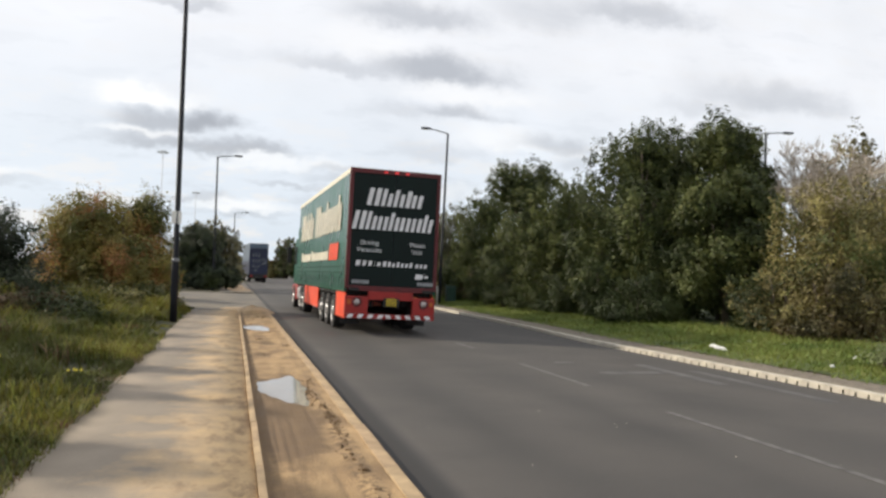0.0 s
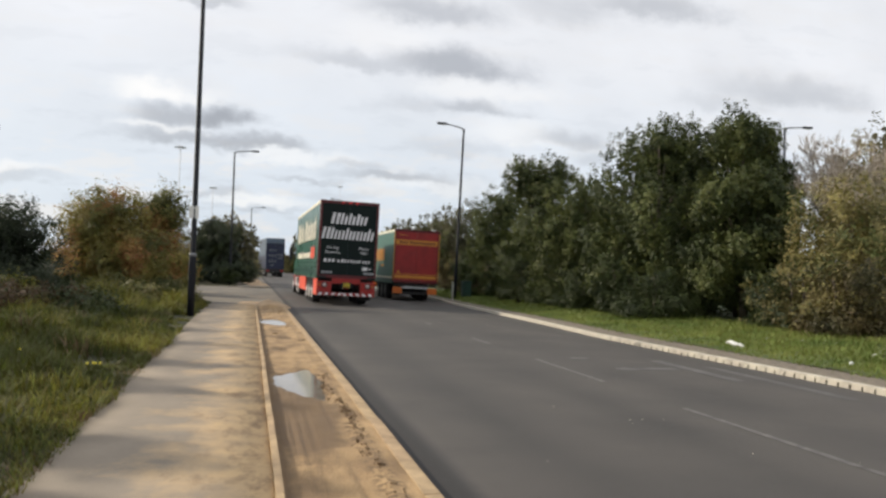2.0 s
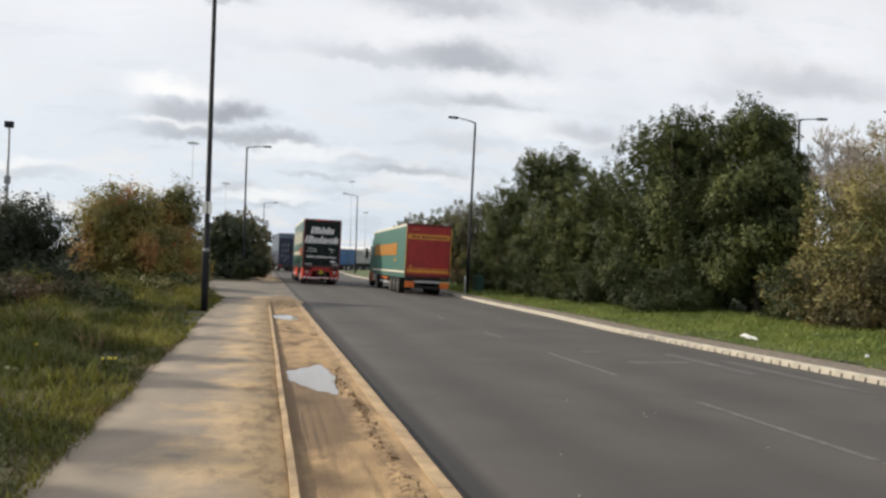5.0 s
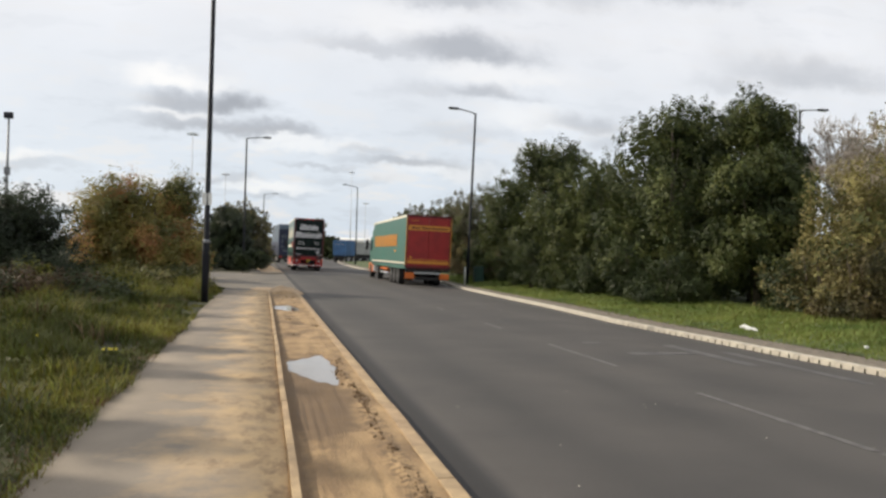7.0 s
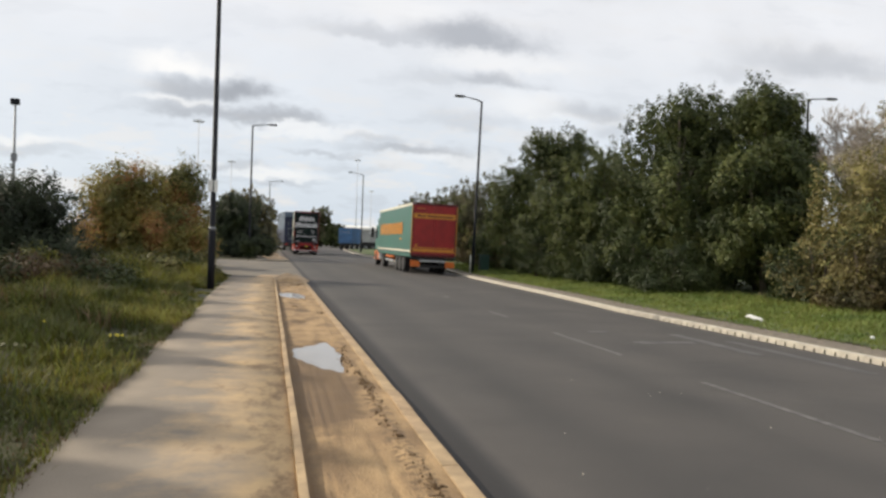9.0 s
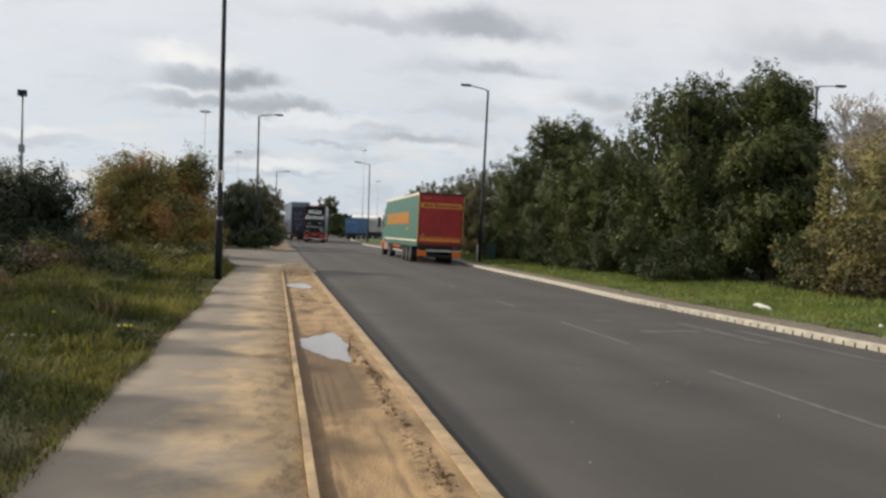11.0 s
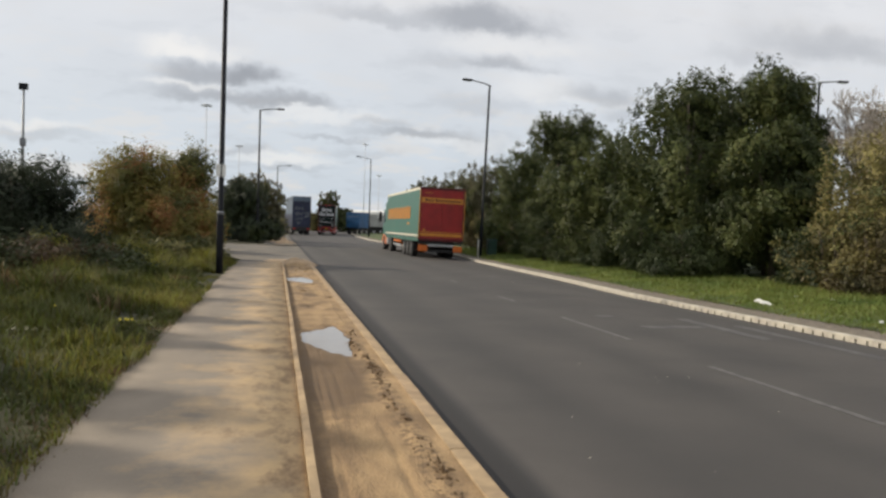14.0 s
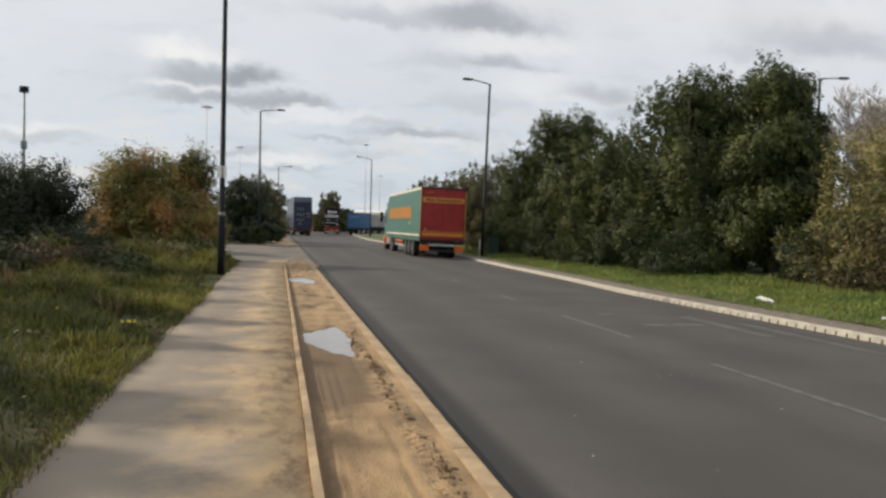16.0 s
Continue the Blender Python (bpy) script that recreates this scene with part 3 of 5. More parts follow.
def outside_rim(x, y):
    y = y / 3.5
    d = -9.0
    for (ax, ay), (bx, by) in zip(RIM, RIM[1:] + RIM[:1]):
        ex, ey = bx - ax, by - ay
        d = max(d, ((x - ax) * ey - (y - ay) * ex) / math.hypot(ex, ey))
    return d


def mud_height(x, y):
    z = 0.055 + 0.012 * (x - 0.72) + 0.010 * noise.noise((x * 3, y * 1.2, 1)) + 0.008 * noise.noise((x * 9, y * 7, 2))
    for xr, w, d in ((0.40, 0.05, 0.012), (0.47, 0.020, 0.026), (0.55, 0.016, 0.014), (0.64, 0.022, 0.024), (0.86, 0.03, 0.014)):
        if y < 10.0:
            z -= d * max(0.0, 0.45 + 1.3 * noise.noise((xr * 9, y * 0.5, 6))) * math.exp(-((x - xr - 0.015 * math.sin(y * 0.5 + xr * 4)) / w) ** 2)
    z += 0.02 * math.exp(-((x - 1.05) / 0.09) ** 2) * (0.5 + noise.noise((x * 12, y * 10, 9)))
    z -= 0.012 * math.exp(-((x - 0.32) / 0.07) ** 2)
    z -= min(0.055, max(0.0, 0.026 - 0.4 * (outside_rim(x, y) + 0.05 * noise.noise((x * 6, y * 2.5, 7)))))
    for px, py, rx, ry in PUDDLES[1:]:
        wob = 0.24 * noise.noise((x * 3, y * 1.7, 7))
        r = math.hypot((x - px + 0.11 * (y - py)) / rx, (y - py) / ry) + wob
        z -= 0.055 * max(0.0, 1.25 - r)
    for hx, hy, rx, ry in ((0.78, 17.8, 0.26, 0.5), (0.66, 19.6, 0.22, 0.4), (0.62, 29.2, 0.28, 0.5), (0.62, 15.4, 0.2, 0.4)):
        z -= 0.032 * math.exp(-((x - hx) / rx) ** 2 - ((y - hy) / ry) ** 2)
    z += 0.10 * math.exp(-((y - 30.4) / 0.6) ** 2) * math.exp(-((x - 0.8) / 0.35) ** 2)
    return z


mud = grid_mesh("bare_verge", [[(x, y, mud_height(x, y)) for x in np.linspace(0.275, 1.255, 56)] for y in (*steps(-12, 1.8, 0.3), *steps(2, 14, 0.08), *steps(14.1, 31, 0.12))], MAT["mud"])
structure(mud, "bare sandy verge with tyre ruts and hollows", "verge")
for px, py, rx, ry in PUDDLES:
    bw = bmesh.new()
    vs = [bw.verts.new((min(1.24, max(0.29, px + rx * 1.5 * math.cos(a))), py + ry * 1.35 * math.sin(a), WATER_Z)) for a in (2 * math.pi * k / 28 for k in range(28))]
    bw.faces.new(vs)
    structure(part("puddle_water", bw, MAT["water"]), "still puddle of rainwater mirroring the sky", "puddle")


# ---------------------------------------------------------------- foliage
def leaf_mesh(name, c, size, mat, rng, out=None, long=1.0):
    """Small folded leaves at the points c, turned roughly outwards."""
    n = len(c)
    a = rng.normal(size=(n, 3))
    if out is not None:
        face = out + rng.normal(size=(n, 3)) * 0.45 + [0, 0, 0.35]
        face /= np.linalg.norm(face, axis=1)[:, None]
        a -= face * (a * face).sum(1)[:, None]
    a /= np.linalg.norm(a, axis=1)[:, None]
    b = rng.normal(size=(n, 3)) if out is None else np.cross(a, face)
    b -= a * (a * b).sum(1)[:, None]
    b /= np.linalg.norm(b, axis=1)[:, None]
    s = size[:, None]
    nrm = np.cross(a, b)
    v = np.stack([c - a * s * 0.5 * long, c + b * s * 0.32 + nrm * s * 0.08, c + a * s * 0.5 * long, c - b * s * 0.32 + nrm * s * 0.08], 1).reshape(-1, 3)
    me = bpy.data.meshes.new(name)
    me.vertices.add(4 * n)
    me.vertices.foreach_set("co", v.astype(np.float32).ravel())
    me.loops.add(4 * n)
    me.loops.foreach_set("vertex_index", np.arange(4 * n, dtype=np.int32))
    me.polygons.add(n)
    me.polygons.foreach_set("loop_start", np.arange(0, 4 * n, 4, dtype=np.int32))
    me.polygons.foreach_set("loop_total", np.full(n, 4, dtype=np.int32))
    me.materials.append(mat)
    me.update(calc_edges=True)
    me.validate()
    return me


def crown_points(rng, lobes, count, clump=0.32, inner=0.3):
    """Leaf positions: leafy shoots that stand out and up from the skins of the lobes, some inside."""
    out, way = [], []
    vol = np.array([l[3] * l[4] + l[4] * l[5] for l in lobes])
    share = (vol / vol.sum() * count).astype(int)
    for (cx, cy, cz, rx, ry, rz), k in zip(lobes, share):
        nc = max(8, k // 30)
        d = rng.normal(size=(nc, 3))
        d /= np.linalg.norm(d, axis=1)[:, None]
        rad = np.where(rng.random(nc) < inner, rng.uniform(0.25, 0.8, nc), rng.uniform(0.84, 1.06, nc))
        axis = d * 0.65 + [0, 0, 0.55] + rng.normal(size=(nc, 3)) * 0.4
        axis /= np.linalg.norm(axis, axis=1)[:, None]
        reach = rng.uniform(1.1, 2.9, nc) * clump
        idx = rng.integers(0, nc, k)
        t = rng.random(k)
        ln = reach[idx][:, None]
        p = (d * rad[:, None] * [rx, ry, rz])[idx] + axis[idx] * ln * (t - 0.35)[:, None]
        p = p + np.clip(rng.normal(size=(k, 3)), -1.6, 1.6) * ln * 0.36 * (1 - 0.7 * t)[:, None]
        out.append(p + [cx, cy, cz])
        w = p / [rx, ry, rz]
        way.append(w / (np.linalg.norm(w, axis=1)[:, None] + 1e-6))
    p, w = np.concatenate(out), np.concatenate(way)
    keep = p[:, 2] > 0.12
    return p[keep], w[keep]


def tree(name, label, category, x, y, height, radius, mat, count, leaf=0.16, low=0.08, seed=1, lobes=14, group="", second=None, depth=None, clump=0.32, trunks=1, z=0.1, top=0.0, long=1.0):
    rng = np.random.default_rng(seed)
    root = thing(name, label, category, group, pose(x, y, z))
    ry_ = depth or radius
    ls = []
    hz = height * (1 - low)
    for i in range(int(lobes * 1.7)):
        # lobes fill a barrel that narrows to the top, more of them near its skin
        t, f = rng.uniform(0, 6.283), rng.uniform(0.06, 0.9)
        wide = math.sqrt(max(0.12, 1 - (max(0.0, f - 0.5) / 0.55) ** 2)) * (1 - top * f)
        rr = rng.uniform(0.35, 0.78) * wide
        k = rng.uniform(0.27, 0.42)
        ls.append((math.cos(t) * rr * radius, math.sin(t) * rr * ry_, height * low + hz * f * 0.92, radius * k, ry_ * k, min(hz * 0.2, radius * k * 1.05)))
    ls.append((0, 0, height * low + hz * 0.42, radius * 0.55, ry_ * 0.55, hz * 0.36))
    # one lobe reaches the top, some sit on the ground
    ls.append((rng.uniform(-.2, .2) * radius, 0, height - hz * 0.2, radius * 0.3, ry_ * 0.3, hz * 0.2))
    skirt = 9 if low < 0.06 else 5
    for a in range(skirt):
        t = 6.28 * (a + rng.random()) / skirt
        ls.append((math.cos(t) * radius * 0.62, math.sin(t) * ry_ * 0.62, height * low + hz * 0.17, radius * 0.36, ry_ * 0.36, hz * 0.2))
    b = bmesh.new()
    for k in range(trunks):
        ox, oy = (rng.uniform(-0.5, 0.5) * radius * 0.5 if trunks > 1 else 0 for _ in range(2))
        r0 = 0.018 * height + 0.03
        tube([(ox, oy, -0.1), (ox * 1.05, oy, height * 0.25), (ox * 1.2 + 0.1, oy * 1.1, height * 0.55), (ox * 1.3, oy * 1.2, height * 0.85)], [r0, r0 * 0.8, r0 * 0.5, r0 * 0.15], 8, b)
    for l in ls:
        s = rng.uniform(0.18, 0.5) * height
        s = min(s, l[2] * 0.8)
        tube([(0, 0, s), (l[0] * 0.5, l[1] * 0.5, (s + l[2]) / 2 + 0.1), (l[0], l[1], l[2])], [0.008 * height + 0.01, 0.005 * height + 0.008, 0.006], 5, b)
    part("trunk", b, MAT["bark"], root, smooth=True)
    pts, ways = crown_points(rng, ls, int(count * 3.0), clump * 0.62)
    sz = 0.72 * leaf * rng.uniform(0.6, 1.35, len(pts))
    if second:
        m2, frac = second
        nz = np.array([noise.noise((p[0] * 0.9, p[1] * 0.9, p[2] * 0.9 + seed)) for p in pts]) + rng.normal(size=len(pts)) * 0.24
        pick = nz > np.quantile(nz, 1 - frac)
        link("crown", leaf_mesh("crown", pts[~pick], sz[~pick], mat, rng, ways[~pick]), root)
        link("turned_foliage", leaf_mesh("turned_foliage", pts[pick], sz[pick], m2, rng, ways[pick]), root)
    else:
        link("crown", leaf_mesh("crown", pts, sz, mat, rng, ways, long), root)
    return root


RB = "trees beside the road"
# tall belt behind the grass
tree("broadleaf_tree", "tall dark green broadleaf tree at the grass edge", "tree", 15.5, 27.8, 7.9, 3.3, LEAF["mid"], 24000, seed=11, group=RB, second=(LEAF["dark"], 0.5))
tree("broadleaf_tree", "tallest dark green tree with an uneven crown", "tree", 17.6, 25.5, 8.2, 1.9, LEAF["dark"], 24000, seed=12, group=RB, second=(LEAF["mid"], 0.4))
tree("broadleaf_tree", "dark green tree beside the yellowing one", "tree", 18.2, 24.4, 6.0, 1.3, LEAF["dark"], 11000, seed=27, group=RB, second=(LEAF["mid"], 0.3))
tree("broadleaf_tree", "dark green tree with leaves down to the grass", "tree", 16.0, 22.9, 5.4, 1.8, LEAF["dark"], 16000, seed=13, low=0.13, group=RB, second=(LEAF["mid"], 0.45))
tree("broadleaf_tree", "green tree filling the belt behind others", "tree", 17.2, 36.6, 6.9, 2.9, LEAF["dark"], 11000, seed=24, group=RB, leaf=0.2)
tree("broadleaf_tree", "green tree of middling height in the belt", "tree", 14.9, 33.4, 6.3, 2.7, LEAF["mid"], 15000, seed=14, group=RB, second=(LEAF["dark"], 0.3))
tree("broadleaf_tree", "dense dark green tree with a pointed crown", "tree", 15.3, 40.0, 8.2, 2.5, LEAF["mid"], 19000, seed=15, group=RB, second=(LEAF["dark"], 0.6), top=0.2)
tree("broadleaf_tree", "grey-green tree behind the street lamp", "tree", 15.3, 48.0, 7.3, 3.0, LEAF["mid"], 18000, seed=16, group=RB, second=(LEAF["dark"], 0.45))
tree("broadleaf_tree", "pale grey-green willow behind the lorry", "tree", 16.0, 58.0, 7.0, 3.4, LEAF["grey"], 22000, seed=17, group=RB, second=(LEAF["mid"], 0.3), leaf=0.2)
tree("broadleaf_tree", "green tree showing over the parked trailer", "tree", 15.4, 72.0, 6.7, 3.5, LEAF["grey"], 15000, seed=18, group=RB, leaf=0.27, second=(LEAF["mid"], 0.5))
tree("broadleaf_tree", "green tree at the back of the belt", "tree", 19.6, 31.6, 8.6, 3.0, LEAF["dark"], 14000, seed=19, group=RB, leaf=0.2)
tree("broadleaf_tree", "green tree at the back of the belt", "tree", 20.2, 45.0, 7.9, 3.2, LEAF["mid"], 10000, seed=20, group=RB, leaf=0.2)
tree("broadleaf_tree", "dark green tree between two taller ones", "tree", 17.5, 29.0, 8.3, 2.1, LEAF["dark"], 11000, seed=28, group=RB, second=(LEAF["mid"], 0.4))
tree("broadleaf_tree", "yellowing olive tree with open twigs", "tree", 16.5, 18.6, 4.6, 2.1, LEAF["olive"], 17000, seed=21, group=RB, second=(LEAF["mid"], 0.3), leaf=0.115, clump=0.4)
tree("broadleaf_tree", "yellowing olive tree with open twigs", "tree", 19.2, 18.8, 4.9, 2.3, LEAF["olive"], 15000, seed=22, group=RB, second=(LEAF["grey"], 0.45), leaf=0.12, clump=0.4)


def bare_tree(x, y, height, seed):
    """A leafless tree: forking limbs that end in a haze of fine twigs."""
    rr = random.Random(seed)
    root = thing("bare_tree", "pale leafless twiggy tree above the belt", "tree", RB, pose(x, y, 0.1))
    limb, twig = bmesh.new(), bmesh.new()

    def grow(p, way, length, r, level):
        q = p + way * length * 0.5 + Vector((rr.uniform(-1, 1), rr.uniform(-1, 1), rr.uniform(-.3, 1))) * length * 0.06
        e = p + way * length
        tube([p, q, e], [r, r * 0.8, r * 0.6], 6 if level < 2 else 3, limb if level < 3 else twig)
        if level == 6:
            return
        for k in range(4 if level in (1, 2, 3) else 3):
            side = Vector((rr.uniform(-1, 1), rr.uniform(-1, 1), rr.uniform(-0.25, 0.5)))
            grow(p + way * length * rr.uniform(0.45, 1.0), (way + side * 0.75).normalized(), length * rr.uniform(0.5, 0.72), max(0.010, r * 0.5), level + 1)

    grow(Vector((0, 0, -0.1)), Vector((0.03, 0, 1)), height * 0.38, 0.065, 0)
    part("trunk", limb, MAT["bark"], root)
    tagged(part("twig_haze", twig, MAT["twig"], root), kind="stuff")
    return root


tree("broadleaf_tree", "pale grey-green tree losing its leaves", "tree", 22.9, 25.0, 8.1, 2.3, LEAF["grey"], 9000, seed=25, group=RB, leaf=0.17, second=(LEAF["olive"], 0.4))
bare_tree(20.3, 24.0, 8.3, 3)
bare_tree(21.4, 23.6, 8.8, 8)
bare_tree(19.3, 22.4, 7.2, 12)
bare_tree(19.7, 23.4, 7.6, 21)
bare_tree(20.6, 25.0, 8.6, 17)

# brambles and low shrubs along the foot of the belt
rs = random.Random(5)
for i, (sy, sx) in enumerate(((16.5, 14.6), (18.6, 14.6), (23.9, 13.6), (26.5, 13.3), (30, 13.2), (33.5, 13.2), (37, 13.4), (41, 13.8), (46, 14.3), (51, 14.6), (56, 14.4))):
    dark_one = i % 3
    tree("bramble_bush", "low bramble thicket under the trees", "bush", sx + rs.uniform(-.2, .4), sy, rs.uniform(1.2, 2.3) * (1.4 if i > 7 else 1), rs.uniform(1.1, 1.6),
         LEAF["bramble"] if i == 0 else LEAF["olive"] if i == 1 else LEAF["dun"] if i > 7 else LEAF["mid"] if dark_one and i > 4 else LEAF["dark"], 4200, leaf=0.12, seed=40 + i, lobes=7, group="thicket under the trees", low=0.02, trunks=3,
         second=(LEAF["olive"], 0.3) if i < 1 or i > 7 else (LEAF["dark"], 0.4), z=0.2)

# shrubs on the near verge, and an added row of slim unseen ones that shades the footway
LB = "shrubs on the verge"
tree("dark_shrub", "dark blue-green evergreen shrub", "bush", -8.1, 25.4, 3.05, 2.75, LEAF["pine"], 26000, leaf=0.12, seed=61, group=LB, low=0.02, trunks=3, z=0.25)
tree("autumn_shrub", "rounded shrub turning yellow and rust", "bush", -4.75, 32.6, 4.15, 2.65, LEAF["autumn"], 27000, leaf=0.14, seed=62, group=LB, low=0.05, second=(LEAF["rust"], 0.2), trunks=5, z=0.25, clump=0.45)
tree("autumn_shrub", "upright green shrub beside the autumn one", "bush", -3.5, 33.8, 4.75, 1.15, LEAF["herb"], 8000, leaf=0.14, seed=66, group=LB, low=0.05, second=(LEAF["autumn"], 0.4), trunks=2, z=0.2, top=0.4, clump=0.5)
tree("dark_shrub", "dark green rounded bush beside the entrance", "bush", -2.2, 62.5, 4.7, 2.75, LEAF["pine"], 26000, leaf=0.21, seed=63, group=LB, low=0.0, second=(LEAF["dark"], 0.3), trunks=3)
tree("pale_shrub", "pale grey-green bush behind the dark one", "bush", -1.5, 71.0, 6.2, 2.7, LEAF["grey"], 12000, leaf=0.24, seed=68, group=LB, low=0.02, second=(LEAF["olive"], 0.3), trunks=3)
tree("dark_shrub", "dark green bush behind the autumn shrub", "bush", -4.6, 42.0, 2.9, 2.2, LEAF["pine"], 9000, leaf=0.15, seed=64, group=LB, low=0.02, trunks=3)
tree("dark_shrub", "dark evergreen shrub behind the verge", "bush", -12.5, 33.0, 3.6, 3.4, LEAF["pine"], 10000, leaf=0.17, seed=65, group=LB, low=0.02, trunks=3)
for i, (sx, sy, h, r) in enumerate(((-6.0, 7.3, 2.8, 0.45), (-6.4, 8.3, 3.9, 0.45), (-7.0, 10.4, 4.3, 0.75), (-7.4, 14.0, 4.5, 0.75), (-7.6, 16.6, 4.6, 0.7), (-8.3, 20.2, 5.0, 0.85), (-9.4, 24.0, 5.6, 0.8))):
    tree("dark_shrub", "slim dark shrub out of view, added to shade the footway", "bush", sx, sy, h, r, LEAF["pine"], 6000, leaf=0.17, seed=70 + i, lobes=9, group=LB, low=0.02, trunks=2, z=0.25, clump=0.25)


WEEDS = "weeds under the shrubs"
rw = random.Random(31)
for i in range(30):
    sy = rw.uniform(19.0, 30.0)
    sx = -0.29 * sy + rw.uniform(-1.2, 2.6)
    if sx > -2.4 or (sx > -3.6 and sy < 24):
        continue
    brown = i % 3 if sx > -6.2 else 0
    tree("weed_clump", "dark brown and green weeds at the foot of the shrubs" if brown else "rank green weeds before the shrubs", "weeds", sx, sy, rw.uniform(0.4, 0.8), rw.uniform(0.6, 1.1),
         LEAF["weed"] if brown else LEAF["dark"], 1900, leaf=0.12, seed=200 + i, lobes=6, group=WEEDS, low=0.0, trunks=2, z=0.2, second=(LEAF["bramble"] if brown == 1 else LEAF["dark"], 0.5))
for i, (sx, sy, h, r) in enumerate(((-2.6, 28.5, 0.6, 0.8), (-3.6, 27.0, 0.7, 1.0), (-3.0, 30.5, 0.8, 0.9), (-4.4, 29.5, 0.8, 1.1))):
    tree("weed_clump", "leafy green weeds at the foot of the shrubs", "weeds", sx, sy, h, r, LEAF["herb"], 2200, leaf=0.13, seed=240 + i, lobes=6, group=WEEDS, low=0.0, trunks=2, z=0.2, second=(LEAF["olive"], 0.25))
tree("weed_clump", "bright yellow-green sapling in the rough grass", "weeds", -5.6, 21.6, 0.85, 0.5, LEAF["yellow"], 1500, leaf=0.10, seed=260, lobes=6, group=WEEDS, low=0.0, trunks=3, z=0.2, clump=0.4)
tree("weed_clump", "pale-leaved weed at the grass edge", "weeds", 11.5, 11.6, 0.32, 0.3, LEAF["pale"], 260, leaf=0.11, seed=261, lobes=6, group=WEEDS, low=0.0, trunks=3, z=0.2, clump=0.4)


# loose sand heaped where the bare strip meets the entrance, and a bare strip beyond it
def heap(name, label, x, y, rx, ry, h, seed):
    rows = []
    for i in range(13):
        r = i / 12
        rows.append([(x + rx * r * math.cos(a), y + ry * r * math.sin(a), max(-0.02, h * (1 - r ** 1.6) * (1 + 0.5 * noise.noise((3 * r * math.cos(a), 3 * r * math.sin(a), seed)))) - 0.015 * r) for a in (2 * math.pi * k / 24 for k in range(25))])
    return tagged(grid_mesh(name, rows, MAT["sand"]), label, "sand heap")


heap("sand_heap", "loose heap of pale sand at the verge end", 0.85, 31.2, 0.8, 1.3, 0.28, 1)
heap("sand_heap", "spill of pale sand on the entrance", 0.2, 33.5, 1.3, 2.6, 0.06, 2)
heap("sand_heap", "heap of pale sand beyond the entrance", 0.6, 60.5, 1.0, 3.0, 0.35, 3)
heap("sand_heap", "heap of pale sand beyond the entrance", 0.2, 68.0, 1.1, 4.0, 0.40, 4)
structure(grid_mesh("bare_strip", [[(x, y, 0.09 + 0.02 * noise.noise((x * 2, y * 0.7, 4))) for x in np.linspace(-0.9, 1.36, 10)] for y in steps(56, 110, 1.0)], MAT["drive"]),
          "bare sandy strip beyond the entrance", "verge")


def blades(name, label, pts, h, w, mat, seed, kind="stuff"):
    """Bent grass blades standing at pts, joined in one mesh."""
    rng = np.random.default_rng(seed)
    n = len(pts)
    t = rng.uniform(0, 2 * np.pi, n)
    d = np.stack([np.cos(t), np.sin(t), np.zeros(n)], 1)
    e = np.stack([-np.sin(t), np.cos(t), np.zeros(n)], 1)
    bend = rng.uniform(0.2, 1.1, n)[:, None] * h[:, None]
    up = np.array([0, 0, 1.0])
    hw = w[:, None] * 0.5
    v = np.stack([pts - e * hw, pts + e * hw, pts + d * bend * 0.35 + up * h[:, None] * 0.6 + e * hw * 0.8,
                  pts + d * bend * 0.35 + up * h[:, None] * 0.6 - e * hw * 0.8, pts + d * bend + up * h[:, None] * 0.97], 1).reshape(-1, 3)
    b = np.arange(n)[:, None] * 5
    me = bpy.data.meshes.new(name)
    me.vertices.add(5 * n)
    me.vertices.foreach_set("co", v.astype(np.float32).ravel())
    idx = np.concatenate([b + [0, 1, 2, 3], b + [3, 2, 4]], 1).astype(np.int32).ravel()
    me.loops.add(7 * n)
    me.loops.foreach_set("vertex_index", idx)
    me.polygons.add(2 * n)
    st = (np.arange(n)[:, None] * 7 + [0, 4]).astype(np.int32).ravel()
    me.polygons.foreach_set("loop_start", st)
    me.polygons.foreach_set("loop_total", np.tile([4, 3], n).astype(np.int32))
    me.materials.append(mat)
    me.update(calc_edges=True)
    return tagged(link(name, me), label, "grass", kind=kind)


def grass_left(n, seed, xlim, ylim, hfun):
    rng = np.random.default_rng(seed)
    nt = n // 40
    ty = ylim[0] + (ylim[1] - ylim[0]) * rng.random(nt) ** 1.5
    tx = -1.5 - (xlim * rng.random(nt) ** 1.4)
    i = rng.integers(0, nt, n)
    x = tx[i] + rng.normal(size=n) * 0.13
    y = ty[i] + rng.normal(size=n) * 0.13
    lip = -1.47 + 0.05 * np.sin(y * 2.1) * np.sin(y * 0.83 + 1)
    x = np.minimum(x, lip + rng.normal(size=n) * 0.035)
    z = np.array([verge_height(a, b) for a, b in zip(x, y)]) - 0.02
    tall = rng.uniform(0.5, 1.2, nt)[i]
    # trodden short along the footway and round the lamp column
    tall = tall * np.clip((-1.36 - x) / 0.5, np.where(y > 16, 0.3, 0.85), 1.0) * np.where((x > -1.95) & (y > 19.0) & (y < 23.7), 0.22, 1.0)
    mound = np.array([noise.noise((a * 0.75, b * 0.42, 50)) for a, b in zip(tx, ty)])[i]
    h = hfun(x, y) * tall * rng.uniform(0.6, 1.2, n) * np.clip(1.0 + 1.3 * mound, 0.75, 1.7)
    return np.stack([x, y, z], 1), h, rng


